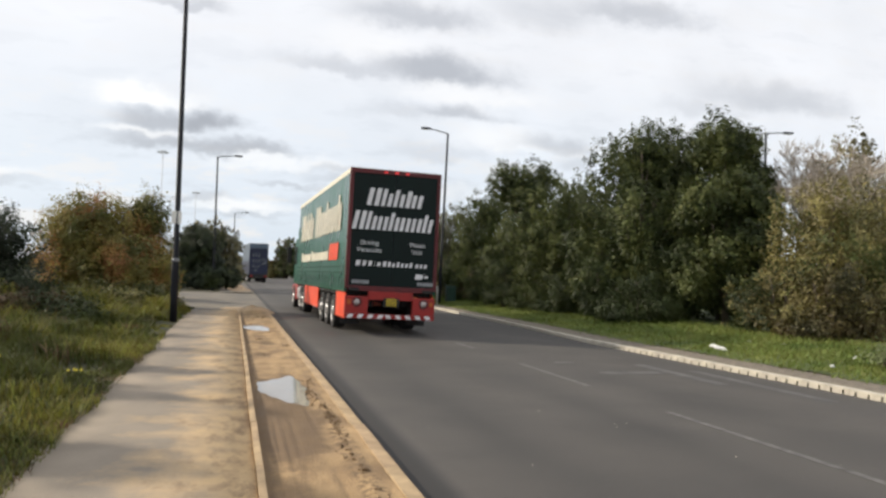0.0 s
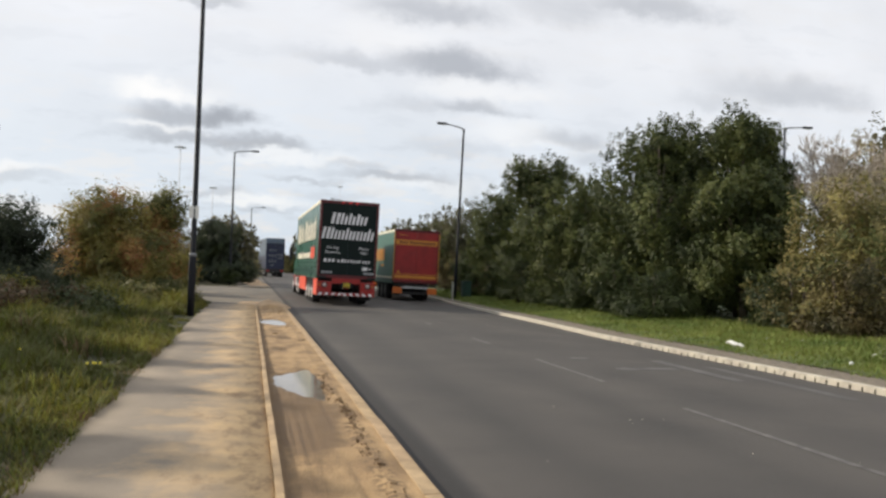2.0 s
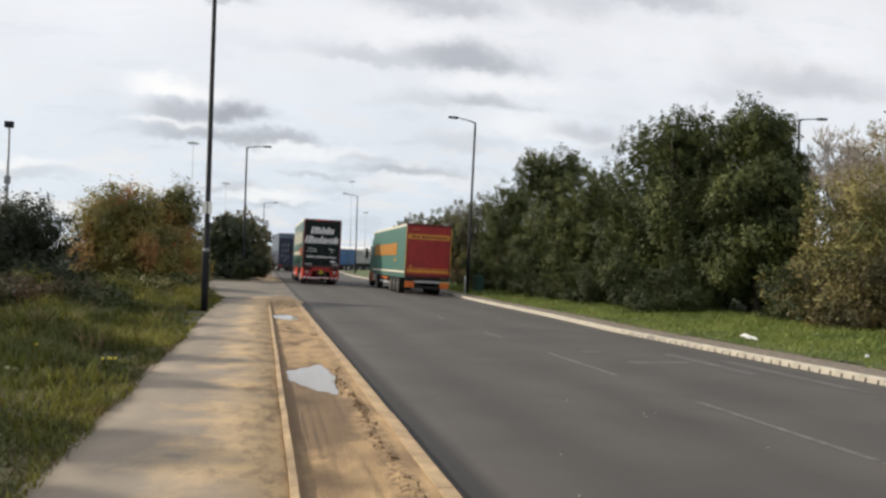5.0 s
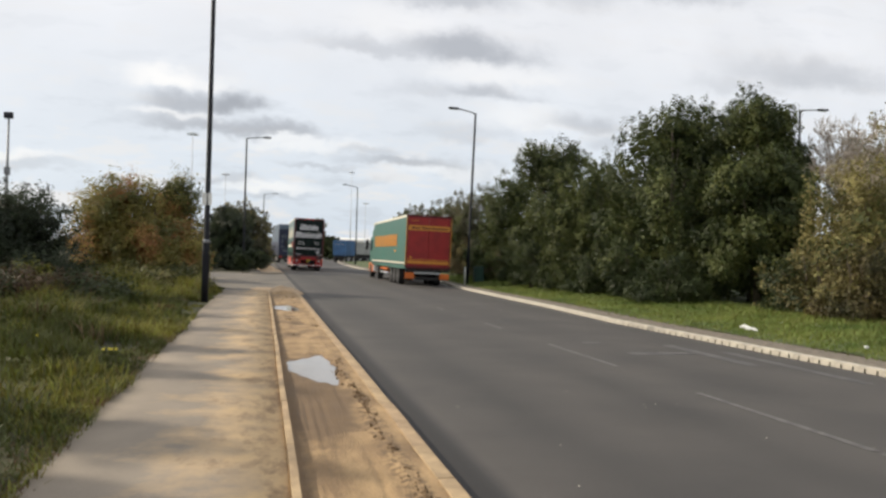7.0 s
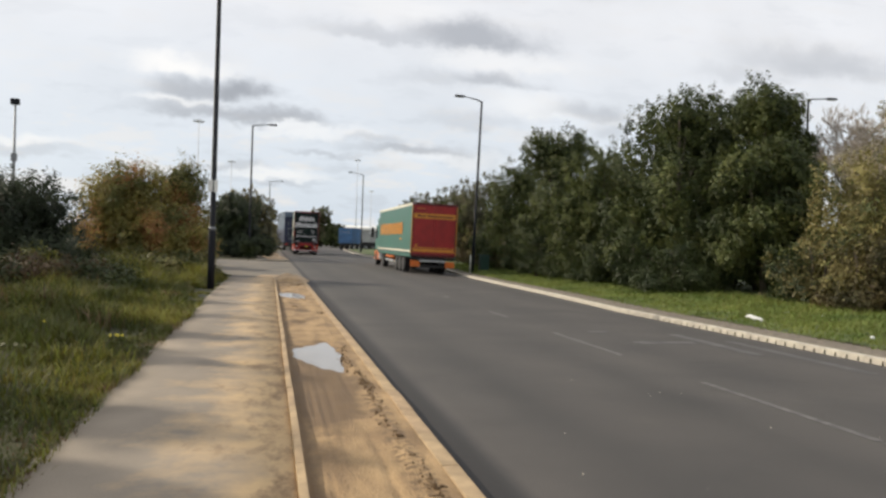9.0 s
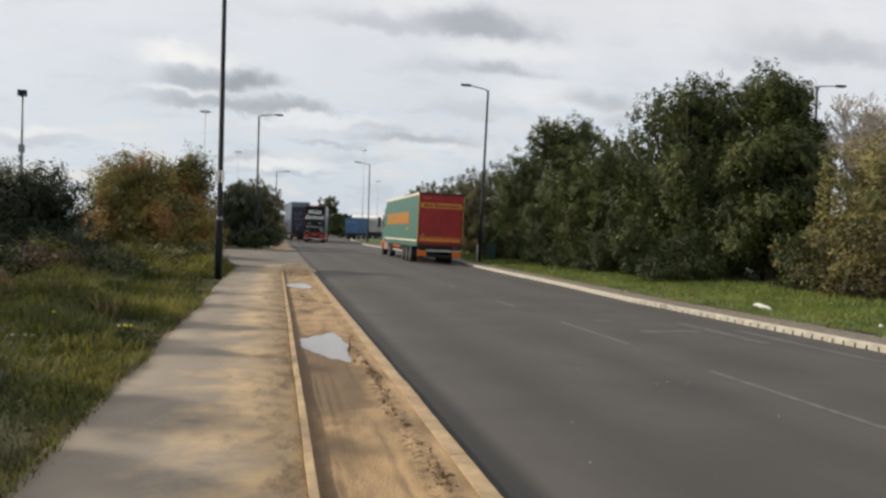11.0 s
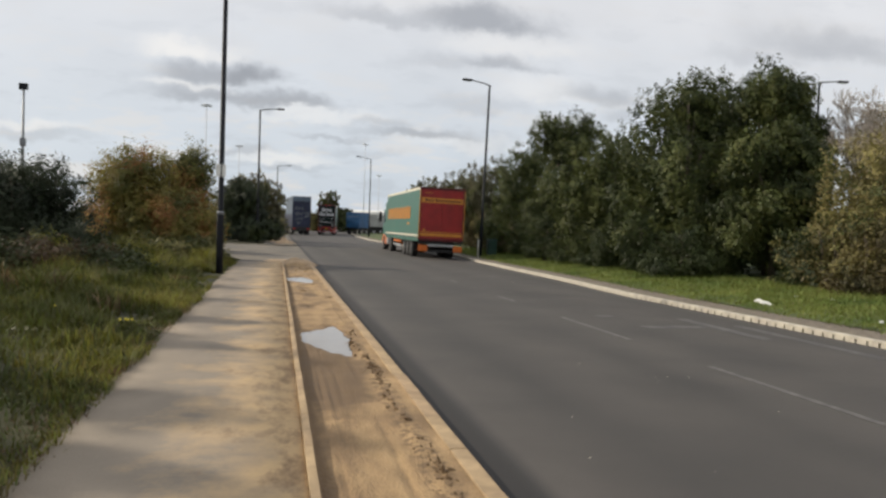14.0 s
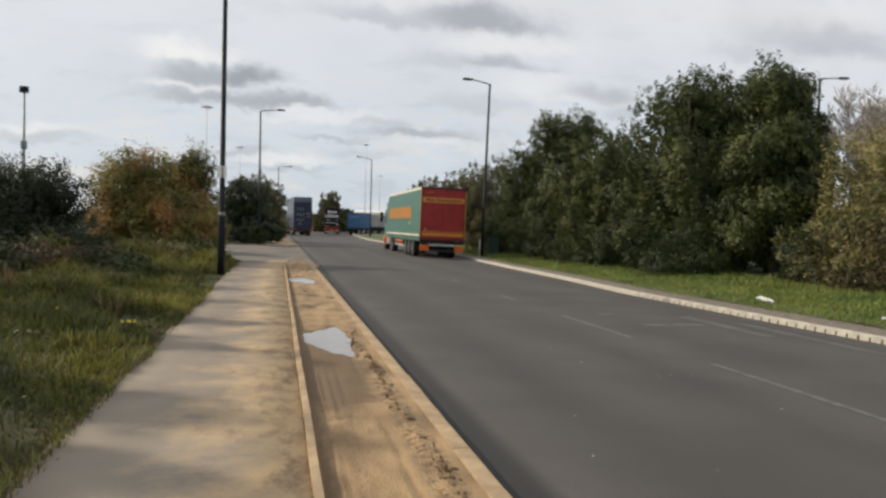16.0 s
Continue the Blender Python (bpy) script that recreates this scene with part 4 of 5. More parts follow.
p, h, rng = grass_left(120000, 3, 10, (1.5, 33), lambda x, y: np.clip(0.12 + 0.10 * (-1.5 - x), 0.12, 0.34))
blades("long_grass", "long tufted green verge grass", p, h, rng.uniform(0.006, 0.016, len(p)) * (0.8 + p[:, 1] / 18), MAT["blade"], 4)
p, h, rng = grass_left(24000, 37, 7, (-11.5, 1.6), lambda x, y: np.clip(0.12 + 0.10 * (-1.5 - x), 0.12, 0.34))
blades("long_grass", "long tufted green verge grass beside the footway", p, h, rng.uniform(0.010, 0.022, len(p)), MAT["blade"], 38)
# lusher patches: bright tufts towards the shrubs, and broad-leaved herbs in drifts
p, h, rng = grass_left(52000, 23, 4.6, (4, 32), lambda x, y: np.clip(0.17 + 0.020 * (y - 8), 0.15, 0.60))
keep = np.array([noise.noise((a * 0.55, b * 0.30, 21)) for a, b, c in p]) > 0.02
p, h = p[keep], h[keep]
blades("tall_grass", "tall bright green grass tufts before the shrubs", p, h, rng.uniform(0.008, 0.018, len(p)) * (0.8 + p[:, 1] / 20), MAT["blade_bright"], 24)
p, h, rng = grass_left(36000, 29, 8, (2.5, 30), lambda x, y: np.clip(0.10 + 0.10 * (-1.5 - x), 0.08, 0.42))
keep = np.array([noise.noise((a * 0.8, b * 0.45, 33)) for a, b, c in p]) > 0.04
p, h = p[keep], h[keep]
p[:, 0] -= 0.12
p[:, 2] += h * rng.uniform(0.35, 1.0, len(p))
tagged(link("herbs", leaf_mesh("herbs", p, rng.uniform(0.035, 0.09, len(p)), LEAF["herb"], rng)), "broad-leaved green herbs growing through the grass", "weeds", kind="stuff")
p, h, rng = grass_left(1500, 7, 9, (13, 32), lambda x, y: np.clip(0.2 + 0.10 * (-1.9 - x), 0.15, 0.7))
blades("dry_stalks", "dry brown stalks among the grass", p, h, rng.uniform(0.008, 0.016, len(p)) * (0.8 + p[:, 1] / 20), MAT["blade_dry"], 8)
p, h, rng = grass_left(7000, 17, 0.16, (4, 24), lambda x, y: 0.09 + 0 * x)
blades("dead_grass_fringe", "short dead brown grass along the footway edge", p, h, rng.uniform(0.006, 0.014, len(p)), MAT["blade_dry"], 18)
rng = np.random.default_rng(9)
n = 60000
yy = 8 + 50 * rng.random(n) ** 1.6
dd = 0.78 + 0.12 * rng.normal(size=n) + 4.5 * rng.random(n) ** 0.9
xx = np.array([x_right(v) for v in yy]) + dd
zz = np.array([right_height(a, b) for a, b in zip(xx, yy)]) - 0.01
blades("short_grass", "short green grass between kerb and trees", np.stack([xx, yy, zz], 1), np.clip(0.03 + 0.035 * dd, 0.04, 0.2) * rng.uniform(0.5, 1.3, n),
       rng.uniform(0.01, 0.022, n) * (0.8 + yy / 25), MAT["blade_lawn"], 10)


# ---------------------------------------------------------------- street furniture
def street_lamp(x, y, z, label, arm=1.6, side=1, height=10.0, r0=0.105, r1=0.078, lean=0.0, group="street lamps", mat="steel_black", tilt=0.12):
    root = thing("street_lamp", label, "street lamp", group, pose(x, y, z, 0, lean, 0))
    part("column", tube([(0, 0, -0.1), (0, 0, 1.75), (0, 0, 1.83), (0, 0, height)], [r0, r0, r1 * 1.05, r1 * 0.75], 14), MAT[mat], root, smooth=True)
    part("bracket_arm", tube([(0, 0, height - 0.05), (side * 0.25, 0, height + 0.05), (side * arm, 0, height + arm * tilt)], [0.04, 0.035, 0.03], 8), MAT[mat], root, smooth=True)
    h = part("lantern", box(min(side * arm, side * (arm + 0.6)), max(side * arm, side * (arm + 0.6)), -0.13, 0.13, height + arm * tilt - 0.05, height + arm * tilt + 0.06, bevel=0.04), MAT[mat], root)
    part("lens", box(min(side * (arm + .1), side * (arm + .5)), max(side * (arm + .1), side * (arm + .5)), -0.09, 0.09, height + arm * tilt - 0.065, height + arm * tilt - 0.052), MAT["lens"], h)
    return root


near_lamp = street_lamp(-1.62, 23.65, 0.08, "tall black lamp column beside the footway", arm=1.3, lean=0.0)
part("number_plate", box(-0.15, 0.12, -0.075, -0.062, 2.84, 3.2, bevel=0.004), MAT["white_plate"], near_lamp, "blank pale plate on the column")
part("joint_collar", tube([(0, 0, 1.74), (0, 0, 1.84)], [0.112, 0.09], 14), MAT["steel_grey"], near_lamp, "worn grey collar", smooth=True)
part("plate_strap", box(-0.075, 0.075, -0.06, 0.07, 3.0, 3.03), MAT["steel_grey"], near_lamp)
part("inspection_door", box(-0.05, 0.05, -0.101, -0.09, 0.5, 1.1, bevel=0.004), MAT["steel_black"], near_lamp)
street_lamp(11.78, 44.6, 0.02, "black street lamp leaning over the parked lorry", arm=1.05, side=-1, lean=1.4, height=10.1, tilt=0.17)
street_lamp(-1.45, 60.6, 0.05, "dark street lamp rising behind the bush", arm=1.2, side=1)
street_lamp(12.0, 103.8, 0.1, "dark street lamp on the grass island", arm=1.4, side=-1, tilt=0.2, height=10.3)
street_lamp(-0.1, 120.0, 0.05, "distant dark street lamp", arm=1.4, side=1)
street_lamp(29.4, 38.5, 0.1, "street lamp behind the trees", arm=1.2, side=1, height=10.3)


def high_mast(x, y, h, label, head="ring", r=0.17):
    root = thing("lighting_mast", label, "lighting mast", "lighting masts", pose(x, y, 0))
    part("mast", tube([(0, 0, -0.1), (0, 0, h * 0.5), (0, 0, h)], [r, r * 0.75, r * 0.45], 10), MAT["mast_haze" if head == "ring" else "steel_grey"], root, smooth=True)
    if head == "ring":
        part("head_frame", tube([(0, 0, h - 0.1), (0, 0, h + 0.15)], [0.6, 0.5], 12), MAT["mast_haze"], root)
        for k in range(6):
            a = k * math.pi / 3
            cx, cy = math.cos(a) * 0.8, math.sin(a) * 0.8
            part("floodlight", box(cx - 0.22, cx + 0.22, cy - 0.22, cy + 0.22, h - 0.28, h - 0.02, bevel=0.04), MAT["mast_haze"], root)
    else:
        for k in (-1, 1):
            part("floodlight", box(k * 0.13 - 0.125, k * 0.13 + 0.125, -0.2, 0.1, h - 0.1, h + 0.3, bevel=0.03), MAT["steel_black"], root)
        part("control_box", box(-0.16, 0.16, -0.14, 0.14, h * 0.62, h * 0.62 + 0.5, bevel=0.02), MAT["steel_grey"], root)
    return root


high_mast(-16.15, 55, 9.75, "slim mast with two floodlights above the shrubs", "twin", 0.13)
high_mast(-13.2, 150, 22.8, "tall grey lighting mast with a ring head")
high_mast(-9.6, 200, 20.3, "tall grey lighting mast with a ring head")
high_mast(27.0, 250, 27.5, "tall grey lighting mast with a ring head")
high_mast(33.2, 262, 18.5, "tall grey lighting mast with a ring head")

bin_ = thing("litter_bin", "dark green plastic bin beside the lamp", "bin", m=pose(12.75, 45.6, 0.06))
part("bin_body", box(-0.27, 0.27, -0.27, 0.27, 0, 0.9, bevel=0.04), MAT["bin_green"], bin_)
part("lid", box(-0.3, 0.3, -0.3, 0.3, 0.9, 1.0, bevel=0.04), MAT["bin_green"], bin_)
post = thing("marker_post", "slim white marker post by the kerb", "post", m=pose(11.55, 44.2, 0.02))
part("shaft", tube([(0, 0, -0.1), (0, 0, 0.95), (0, 0, 1.0)], [0.05, 0.05, 0.03], 10), MAT["white_plate"], post, smooth=True)


# ---------------------------------------------------------------- lorries
def disc(bm, x, y, z, r, w, sides=24):
    """A wheel-like drum along x with rounded shoulders."""
    prof = [(-w / 2, r * 0.6), (-w / 2, r * 0.93), (-w / 2 + 0.04, r), (w / 2 - 0.04, r), (w / 2, r * 0.93), (w / 2, r * 0.6)]
    rings = [[bm.verts.new((x + px, y + pr * math.cos(a), z + pr * math.sin(a))) for a in (2 * math.pi * k / sides for k in range(sides))] for px, pr in prof]
    for a, b in zip(rings, rings[1:]):
        for k in range(sides):
            bm.faces.new((a[k], a[(k + 1) % sides], b[(k + 1) % sides], b[k]))
    bm.faces.new(rings[0][::-1])
    bm.faces.new(rings[-1])


def wheel(parent, x, y, r=0.5, w=0.36, rim="rim"):
    out = 1 if x > 0 else -1
    b = bmesh.new()
    disc(b, 0, 0, 0, r, w)
    t = part("wheel", b, MAT["rubber"], parent, "black tyre with a silver rim", smooth=False)
    t.matrix_basis = pose(x, y, r)
    b = bmesh.new()
    c = out * (w / 2)
    rings = []
    for px, pr in ((c + out * 0.006, r * 0.60), (c + out * 0.012, r * 0.55), (c - out * 0.05, r * 0.50), (c - out * 0.06, r * 0.30), (c + out * 0.02, r * 0.26), (c + out * 0.03, r * 0.10)):
        rings.append([b.verts.new((px, pr * math.cos(a), pr * math.sin(a))) for a in (2 * math.pi * k / 20 for k in range(20))])
    for a0, a1 in zip(rings, rings[1:]):
        for k in range(20):
            b.faces.new((a0[k], a0[(k + 1) % 20], a1[(k + 1) % 20], a1[k]))
    b.faces.new(rings[-1])
    part("rim", b, MAT[rim], t, smooth=True)
    for k in range(8):
        a = k * math.pi / 4
        box(c - out * 0.045 - 0.012, c - out * 0.045 + 0.012, 0.40 * r * math.cos(a) - 0.018, 0.40 * r * math.cos(a) + 0.018, 0.40 * r * math.sin(a) - 0.018, 0.40 * r * math.sin(a) + 0.018,
            bm=(nb := bmesh.new() if k == 0 else nb))
    tagged(part("wheel_nuts", nb, MAT["steel_grey"], t), kind="stuff")
    return t


def slanted(bm, x0, x1, z0, z1, slant, y, depth=0.004, axis="rear", base=None):
    """A slanted thin block on the rear face (x, z) or on a side face (y, z)."""
    base = z0 if base is None else base
    pts = [(x0 + slant * (z0 - base), z0), (x1 + slant * (z0 - base), z0), (x1 + slant * (z1 - base), z1), (x0 + slant * (z1 - base), z1)]
    if axis == "rear":
        lo, hi = [(a, y, b) for a, b in pts], [(a, y - depth, b) for a, b in pts]
    else:
        lo, hi = [(y, -a, b) for a, b in pts], [(y - depth, -a, b) for a, b in pts]
    vs = [bm.verts.new(q) for q in lo + hi]
    for f in ((4, 5, 6, 7), (0, 1, 5, 4), (1, 2, 6, 5), (2, 3, 7, 6), (3, 0, 4, 7)):
        bm.faces.new([vs[i] for i in f])


def word(bm, shape, x0, width, z0, cap, y, slant=0.2, axis="rear", gap=0.16, each=None, split=False):
    """Plain blocks in place of a name: T and t tall, s small, n narrow; split ones are cut in two."""
    wid = {"T": 1.15, "t": 1.0, "s": 1.0, "n": 0.5, ".": 0.4}
    unit = width / sum(wid[c] for c in shape)
    x = x0
    for c in shape:
        w = wid[c] * unit
        hgt = {"T": cap, "t": cap * 0.98, "s": cap * 0.74, "n": cap * 0.95, ".": cap * 0.18}[c]
        one = bm if each is None else bmesh.new()
        x1, top = x + w - unit * gap, z0 + hgt
        if split and c in "Tts":
            # two plain bars side by side
            cut = x + (x1 - x) * 0.47
            slanted(one, x, cut - 0.11 * (x1 - x), z0, top, slant, y, axis=axis)
            slanted(one, cut + 0.12 * (x1 - x), x1 - 0.04 * (x1 - x), z0, top if c == "T" else z0 + cap * 0.74, slant, y, axis=axis)
        else:
            slanted(one, x, x1, z0, top, slant, y, axis=axis)
        if each:
            part("name_shape", one, each[1], each[0])
        x += w


def lettering(text, size, parent, m, mat):
    cu = bpy.data.curves.new("lettering", "FONT")
    cu.body, cu.size, cu.align_x, cu.extrude = text, size, "CENTER", 0.002
    cu.offset = 0.001
    tmp = bpy.data.objects.new("lettering", cu)
    scene.collection.objects.link(tmp)
    bpy.context.view_layer.update()
    me = bpy.data.meshes.new_from_object(tmp)
    bpy.data.objects.remove(tmp)
    me.materials.clear()
    me.materials.append(mat)
    ob = link("lettering", me, parent)
    ob.matrix_basis = m
    return ob


def trailer(root, h, deck, length, side, rail, frame_mat, door_mat, width=2.55):
    w = width / 2
    body = part("trailer_body", box(-w + 0.03, w - 0.03, 0.06, length, deck, h - 0.12, bevel=0.02), side, root)
    for sx in (-1, 1):
        # the curtain hangs in shallow folds, with buckles along its hem
        rows, n = [], 46
        for zz in (deck + 0.12, deck + 0.5, (deck + h) / 2, h - 0.14):
            rows.append([(sx * (w - 0.012 - 0.010 * math.sin(k * 2.1) * (1 if zz < h - 0.3 else 0.3)), 0.15 + (length - 0.25) * k / n, zz) for k in range(n + 1)])
        c = grid_mesh("side_curtain", rows, side, root)
        part("top_rail", box(min(sx * (w - 0.10), sx * w), max(sx * (w - 0.10), sx * w), 0.02, length, h - 0.15, h - 0.01, bevel=0.015), rail, root)
        part("side_rail", box(min(sx * (w - 0.06), sx * (w + 0.004)), max(sx * (w - 0.06), sx * (w + 0.004)), 0.05, length, deck - 0.10, deck + 0.10, bevel=0.01), side, root)
        nb = bmesh.new()
        for k in range(22):
            yk = 0.5 + k * (length - 1) / 21
            box(sx * (w + 0.008) - 0.008, sx * (w + 0.008) + 0.008, yk - 0.02, yk + 0.02, deck - 0.02, deck + 0.30, bm=nb)
        tagged(part("curtain_buckles", nb, MAT["steel_grey"], c), kind="stuff")
    part("roof", box(-w + 0.02, w - 0.02, 0.02, length, h - 0.06, h, bevel=0.02), rail, root)
    # rear: frame, two door leaves with bars
    for a, b, c, d in ((-w, -w + 0.10, deck, h), (w - 0.10, w, deck, h), (-w + 0.10, w - 0.10, h - 0.13, h), (-w + 0.10, w - 0.10, deck - 0.06, deck + 0.08)):
        part("rear_frame", box(a, b, -0.03, 0.10, c, d, bevel=0.012), frame_mat, root)
    doors = []
    for a, b in ((-w + 0.10, -0.006), (0.006, w - 0.10)):
        doors.append(part("rear_door", box(a, b, -0.012, 0.05, deck + 0.08, h - 0.13, bevel=0.006), door_mat, root))
    return doors


def running_gear(root, axles, length, rim="rim", r=0.5):
    part("chassis", box(-0.55, -0.40, 0.4, length - 0.3, 0.75, 1.1, bevel=0.01), MAT["chassis"], root)
    part("chassis", box(0.40, 0.55, 0.4, length - 0.3, 0.75, 1.1, bevel=0.01), MAT["chassis"], root)
    part("underfloor", box(-1.2, 1.2, 0.3, length - 0.2, 1.04, 1.14, bevel=0.01), MAT["chassis"], root)
    out = []
    for y in axles:
        part("axle", tube([(-0.95, y, r), (0.95, y, r)], [0.07, 0.07], 10), MAT["chassis"], root, smooth=True)
        for sx in (-1, 1):
            out.append(wheel(root, sx * 1.05, y, r, rim=rim))
            part("mudguard", box(sx * 1.05 - 0.19, sx * 1.05 + 0.19, y - 0.5, y + 0.5, 1.03, 1.06, bevel=0.01), MAT["chassis"], root)
    return out


def tractor(root, y0, cab_mat, low_mat, h=3.7):
    """A cab-over tractor whose cab starts at y0."""
    cab = bmesh.new()
    box(-1.17, 1.17, y0, y0 + 2.2, 1.05, h - 0.55, bevel=0.10, bm=cab)
    box(-1.1, 1.1, y0 + 0.25, y0 + 1.9, h - 0.6, h, bevel=0.18, bm=cab)
    part("cab", cab, cab_mat, root, "lorry cab with a raised roof")
    part("cab_skirt", box(-1.18, 1.18, y0 + 0.1, y0 + 2.25, 0.4, 1.05, bevel=0.06), low_mat, root)
    part("windscreen", box(-1.1, 1.1, y0 + 2.19, y0 + 2.215, 1.9, 2.9, bevel=0.01), MAT["glass"], root)
    for sx in (-1, 1):
        part("side_window", box(sx * 1.172 - 0.006, sx * 1.172 + 0.006, y0 + 1.0, y0 + 1.9, 1.95, 2.75, bevel=0.004), MAT["glass"], root)
        part("mirror", box(sx * 1.42 - 0.10, sx * 1.42 + 0.10, y0 + 2.05, y0 + 2.15, 2.0, 2.75, bevel=0.03), MAT["chassis"], root)
        part("fuel_tank", box(sx * 1.0 - 0.2, sx * 1.0 + 0.2, y0 - 1.2, y0 - 0.2, 0.45, 0.98, bevel=0.08), MAT["alu"], root)
        part("headlight", box(sx * 0.95 - 0.2, sx * 0.95 + 0.2, y0 + 2.24, y0 + 2.27, 0.65, 0.85, bevel=0.01), MAT["lens"], root)
    part("frame_rails", box(-0.45, 0.45, y0 - 3.4, y0 + 1.8, 0.7, 0.95, bevel=0.02), MAT["chassis"], root)


def moving_lorry():
    root = thing("articulated_lorry", "dark green and red curtain-sided lorry driving away along the road", "lorry")
    h, deck, ln = 4.5, 1.22, 13.6
    trailer(root, h, deck, ln, MAT["curtain_green"], MAT["cream"], MAT["maroon"], MAT["rear_green"])
    wheels = running_gear(root, (2.35, 3.66, 4.97), ln)
    tractor(root, 13.9, MAT["curtain_green"], MAT["red"])
    wheels += [wheel(root, sx * 1.03, y) for y in (11.0, 12.2, 15.2) for sx in (-1, 1)]
    # orange side guards and flaps, red tail
    for sx in (-1, 1):
        part("side_guard", box(sx * 1.22 - 0.02, sx * 1.22 + 0.02, 6.0, 10.2, 0.42, 1.1, bevel=0.015), MAT["orange_red"], root)
        part("side_guard", box(sx * 1.22 - 0.02, sx * 1.22 + 0.02, 0.12, 1.72, 0.40, 1.12, bevel=0.015), MAT["orange_red"], root)
        part("tail_panel", box(min(sx * 0.62, sx * 1.25), max(sx * 0.62, sx * 1.25), -0.04, 0.10, 0.55, 1.02, bevel=0.015), MAT["red"], root)
        lamp = part("tail_lamp", tube([(sx * 0.93, -0.042, 0.86), (sx * 0.93, -0.075, 0.86)], [0.085, 0.075], 16), MAT["lamp_clear"], root, "round tail lamp", smooth=True)
        part("indicator_lamp", box(sx * 1.14 - 0.05, sx * 1.14 + 0.05, -0.06, -0.042, 0.80, 0.92, bevel=0.008), MAT["lamp_amber"], root, "amber indicator lamp")
        part("lamp_ring", tube([(sx * 0.93, -0.040, 0.86), (sx * 0.93, -0.050, 0.86)], [0.14, 0.135], 20), MAT["maroon"], lamp)
        part("marker_lamp", box(sx * 0.3 - 0.05, sx * 0.3 + 0.05, -0.05, -0.03, h - 0.10, h - 0.05, bevel=0.005), MAT["lamp_red"], root)
        part("door_lock", box(sx * 1.02 - 0.14, sx * 1.02 + 0.14, -0.05, -0.028, deck - 0.06, deck + 0.03, bevel=0.006), MAT["chassis"], root)
        part("mud_flap", box(sx * 0.95 - 0.26, sx * 0.95 + 0.26, 0.85, 0.87, 0.22, 1.0), MAT["chassis"], root)
    part("marker_lamp", box(-0.05, 0.05, -0.05, -0.03, h - 0.10, h - 0.05, bevel=0.005), MAT["lamp_red"], root)
    part("tail_beam", box(-0.62, 0.62, -0.035, 0.10, 0.93, 1.16, bevel=0.012), MAT["red"], root)
    part("rear_bumper", box(-1.25, 1.25, -0.05, 0.03, 0.42, 0.545, bevel=0.01), MAT["red"], root)
    sb = bmesh.new()
    for k in range(9):
        slanted(sb, -1.19 + k * 0.275, -1.05 + k * 0.275, 0.432, 0.535, 0.55 if k < 4 else -0.55, -0.051)
    tagged(part("bumper_stripes", sb, MAT["white"], root, "white diagonal stripes"), kind="stuff")
    plate = part("registration_plate", box(-0.13 + 0.02, 0.13 + 0.02, -0.075, -0.06, 0.78, 0.97, bevel=0.006), MAT["plate_yellow"], root, "yellow rear plate")
    pb = bmesh.new()
    for z0 in (0.80, 0.885):
        for k in range(3):
            slanted(pb, -0.09 + 0.075 * k + 0.02 - 0.01, -0.04 + 0.075 * k + 0.02 - 0.01, z0, z0 + 0.06, 0, -0.0755)
    tagged(part("plate_bars", pb, MAT["chassis"], plate), kind="stuff")
    part("plate_holder", box(-0.2, 0.24, -0.06, -0.036, 0.75, 0.99, bevel=0.01), MAT["chassis"], root)
    # name blocks on the doors (plain slanted shapes) and the small readable words
    yd = -0.0125
    white_on = (root, MAT["white"])
    word(None, "Tttns", -0.80, 1.58, 3.50, 0.48, yd, gap=0.14, each=white_on, split=True)
    word(None, "Ttstsst", -1.17, 2.26, 2.84, 0.50, yd, gap=0.14, each=white_on, split=True)
    nb = bmesh.new()
    word(nb, "Tttns", -1.02, 0.75, 1.85, 0.14, yd, gap=0.42)
    word(nb, "Ttstsst.sss", -0.27, 1.28, 1.85, 0.14, yd, gap=0.42)
    tagged(part("web_address", nb, MAT["white"], root, "white slanted web address shapes"), kind="stuff")
    for s, x0, z0 in (("Driving", -0.66, 2.42), ("Vacancies", -0.66, 2.23), ("Please", 0.68, 2.42), ("Visit", 0.68, 2.23)):
        lettering(s, 0.175, root, pose(x0, yd - 0.003, z0, 90, 0, 0), MAT["white_soft"])
    nb = bmesh.new()
    for x0 in (-1.10, 0.72):
        word(nb, "TTTTTT", x0, 0.48, 1.36, 0.10, yd, slant=0.1)
    tagged(part("fleet_bars", nb, MAT["white_dim"], root), kind="stuff")
    nb = bmesh.new()
    slanted(nb, 0.64, 0.86, 1.54, 1.68, 0.3, yd)
    slanted(nb, 0.92, 1.02, 1.58, 1.64, 0.3, yd)
    part("logo_shape", nb, MAT["white"], root)
    ws = -1.288
    cream_on = (root, MAT["cream"])
    word(None, "Tttns", -12.2, 4.3, 2.85, 1.05, ws, axis="side", slant=0.22, each=cream_on, split=True)
    word(None, "Ttstsst", -7.4, 6.2, 2.85, 1.05, ws, axis="side", slant=0.22, each=cream_on, split=True)
    nb = bmesh.new()
    word(nb, "Tsssssss", -11.6, 3.2, 2.02, 0.36, ws, axis="side", slant=0.2)
    word(nb, "Tssssssss", -8.2, 4.6, 2.02, 0.36, ws, axis="side", slant=0.2)
    tagged(part("side_slogan_blocks", nb, MAT["cream"], root), kind="stuff")
    nb = bmesh.new()
    word(nb, "TTT", -3.4, 1.9, 2.0, 0.5, ws, axis="side", slant=0.25)
    part("side_mark", nb, MAT["orange_red"], root)
    # lacing along the hem of the curtain
    nb = bmesh.new()
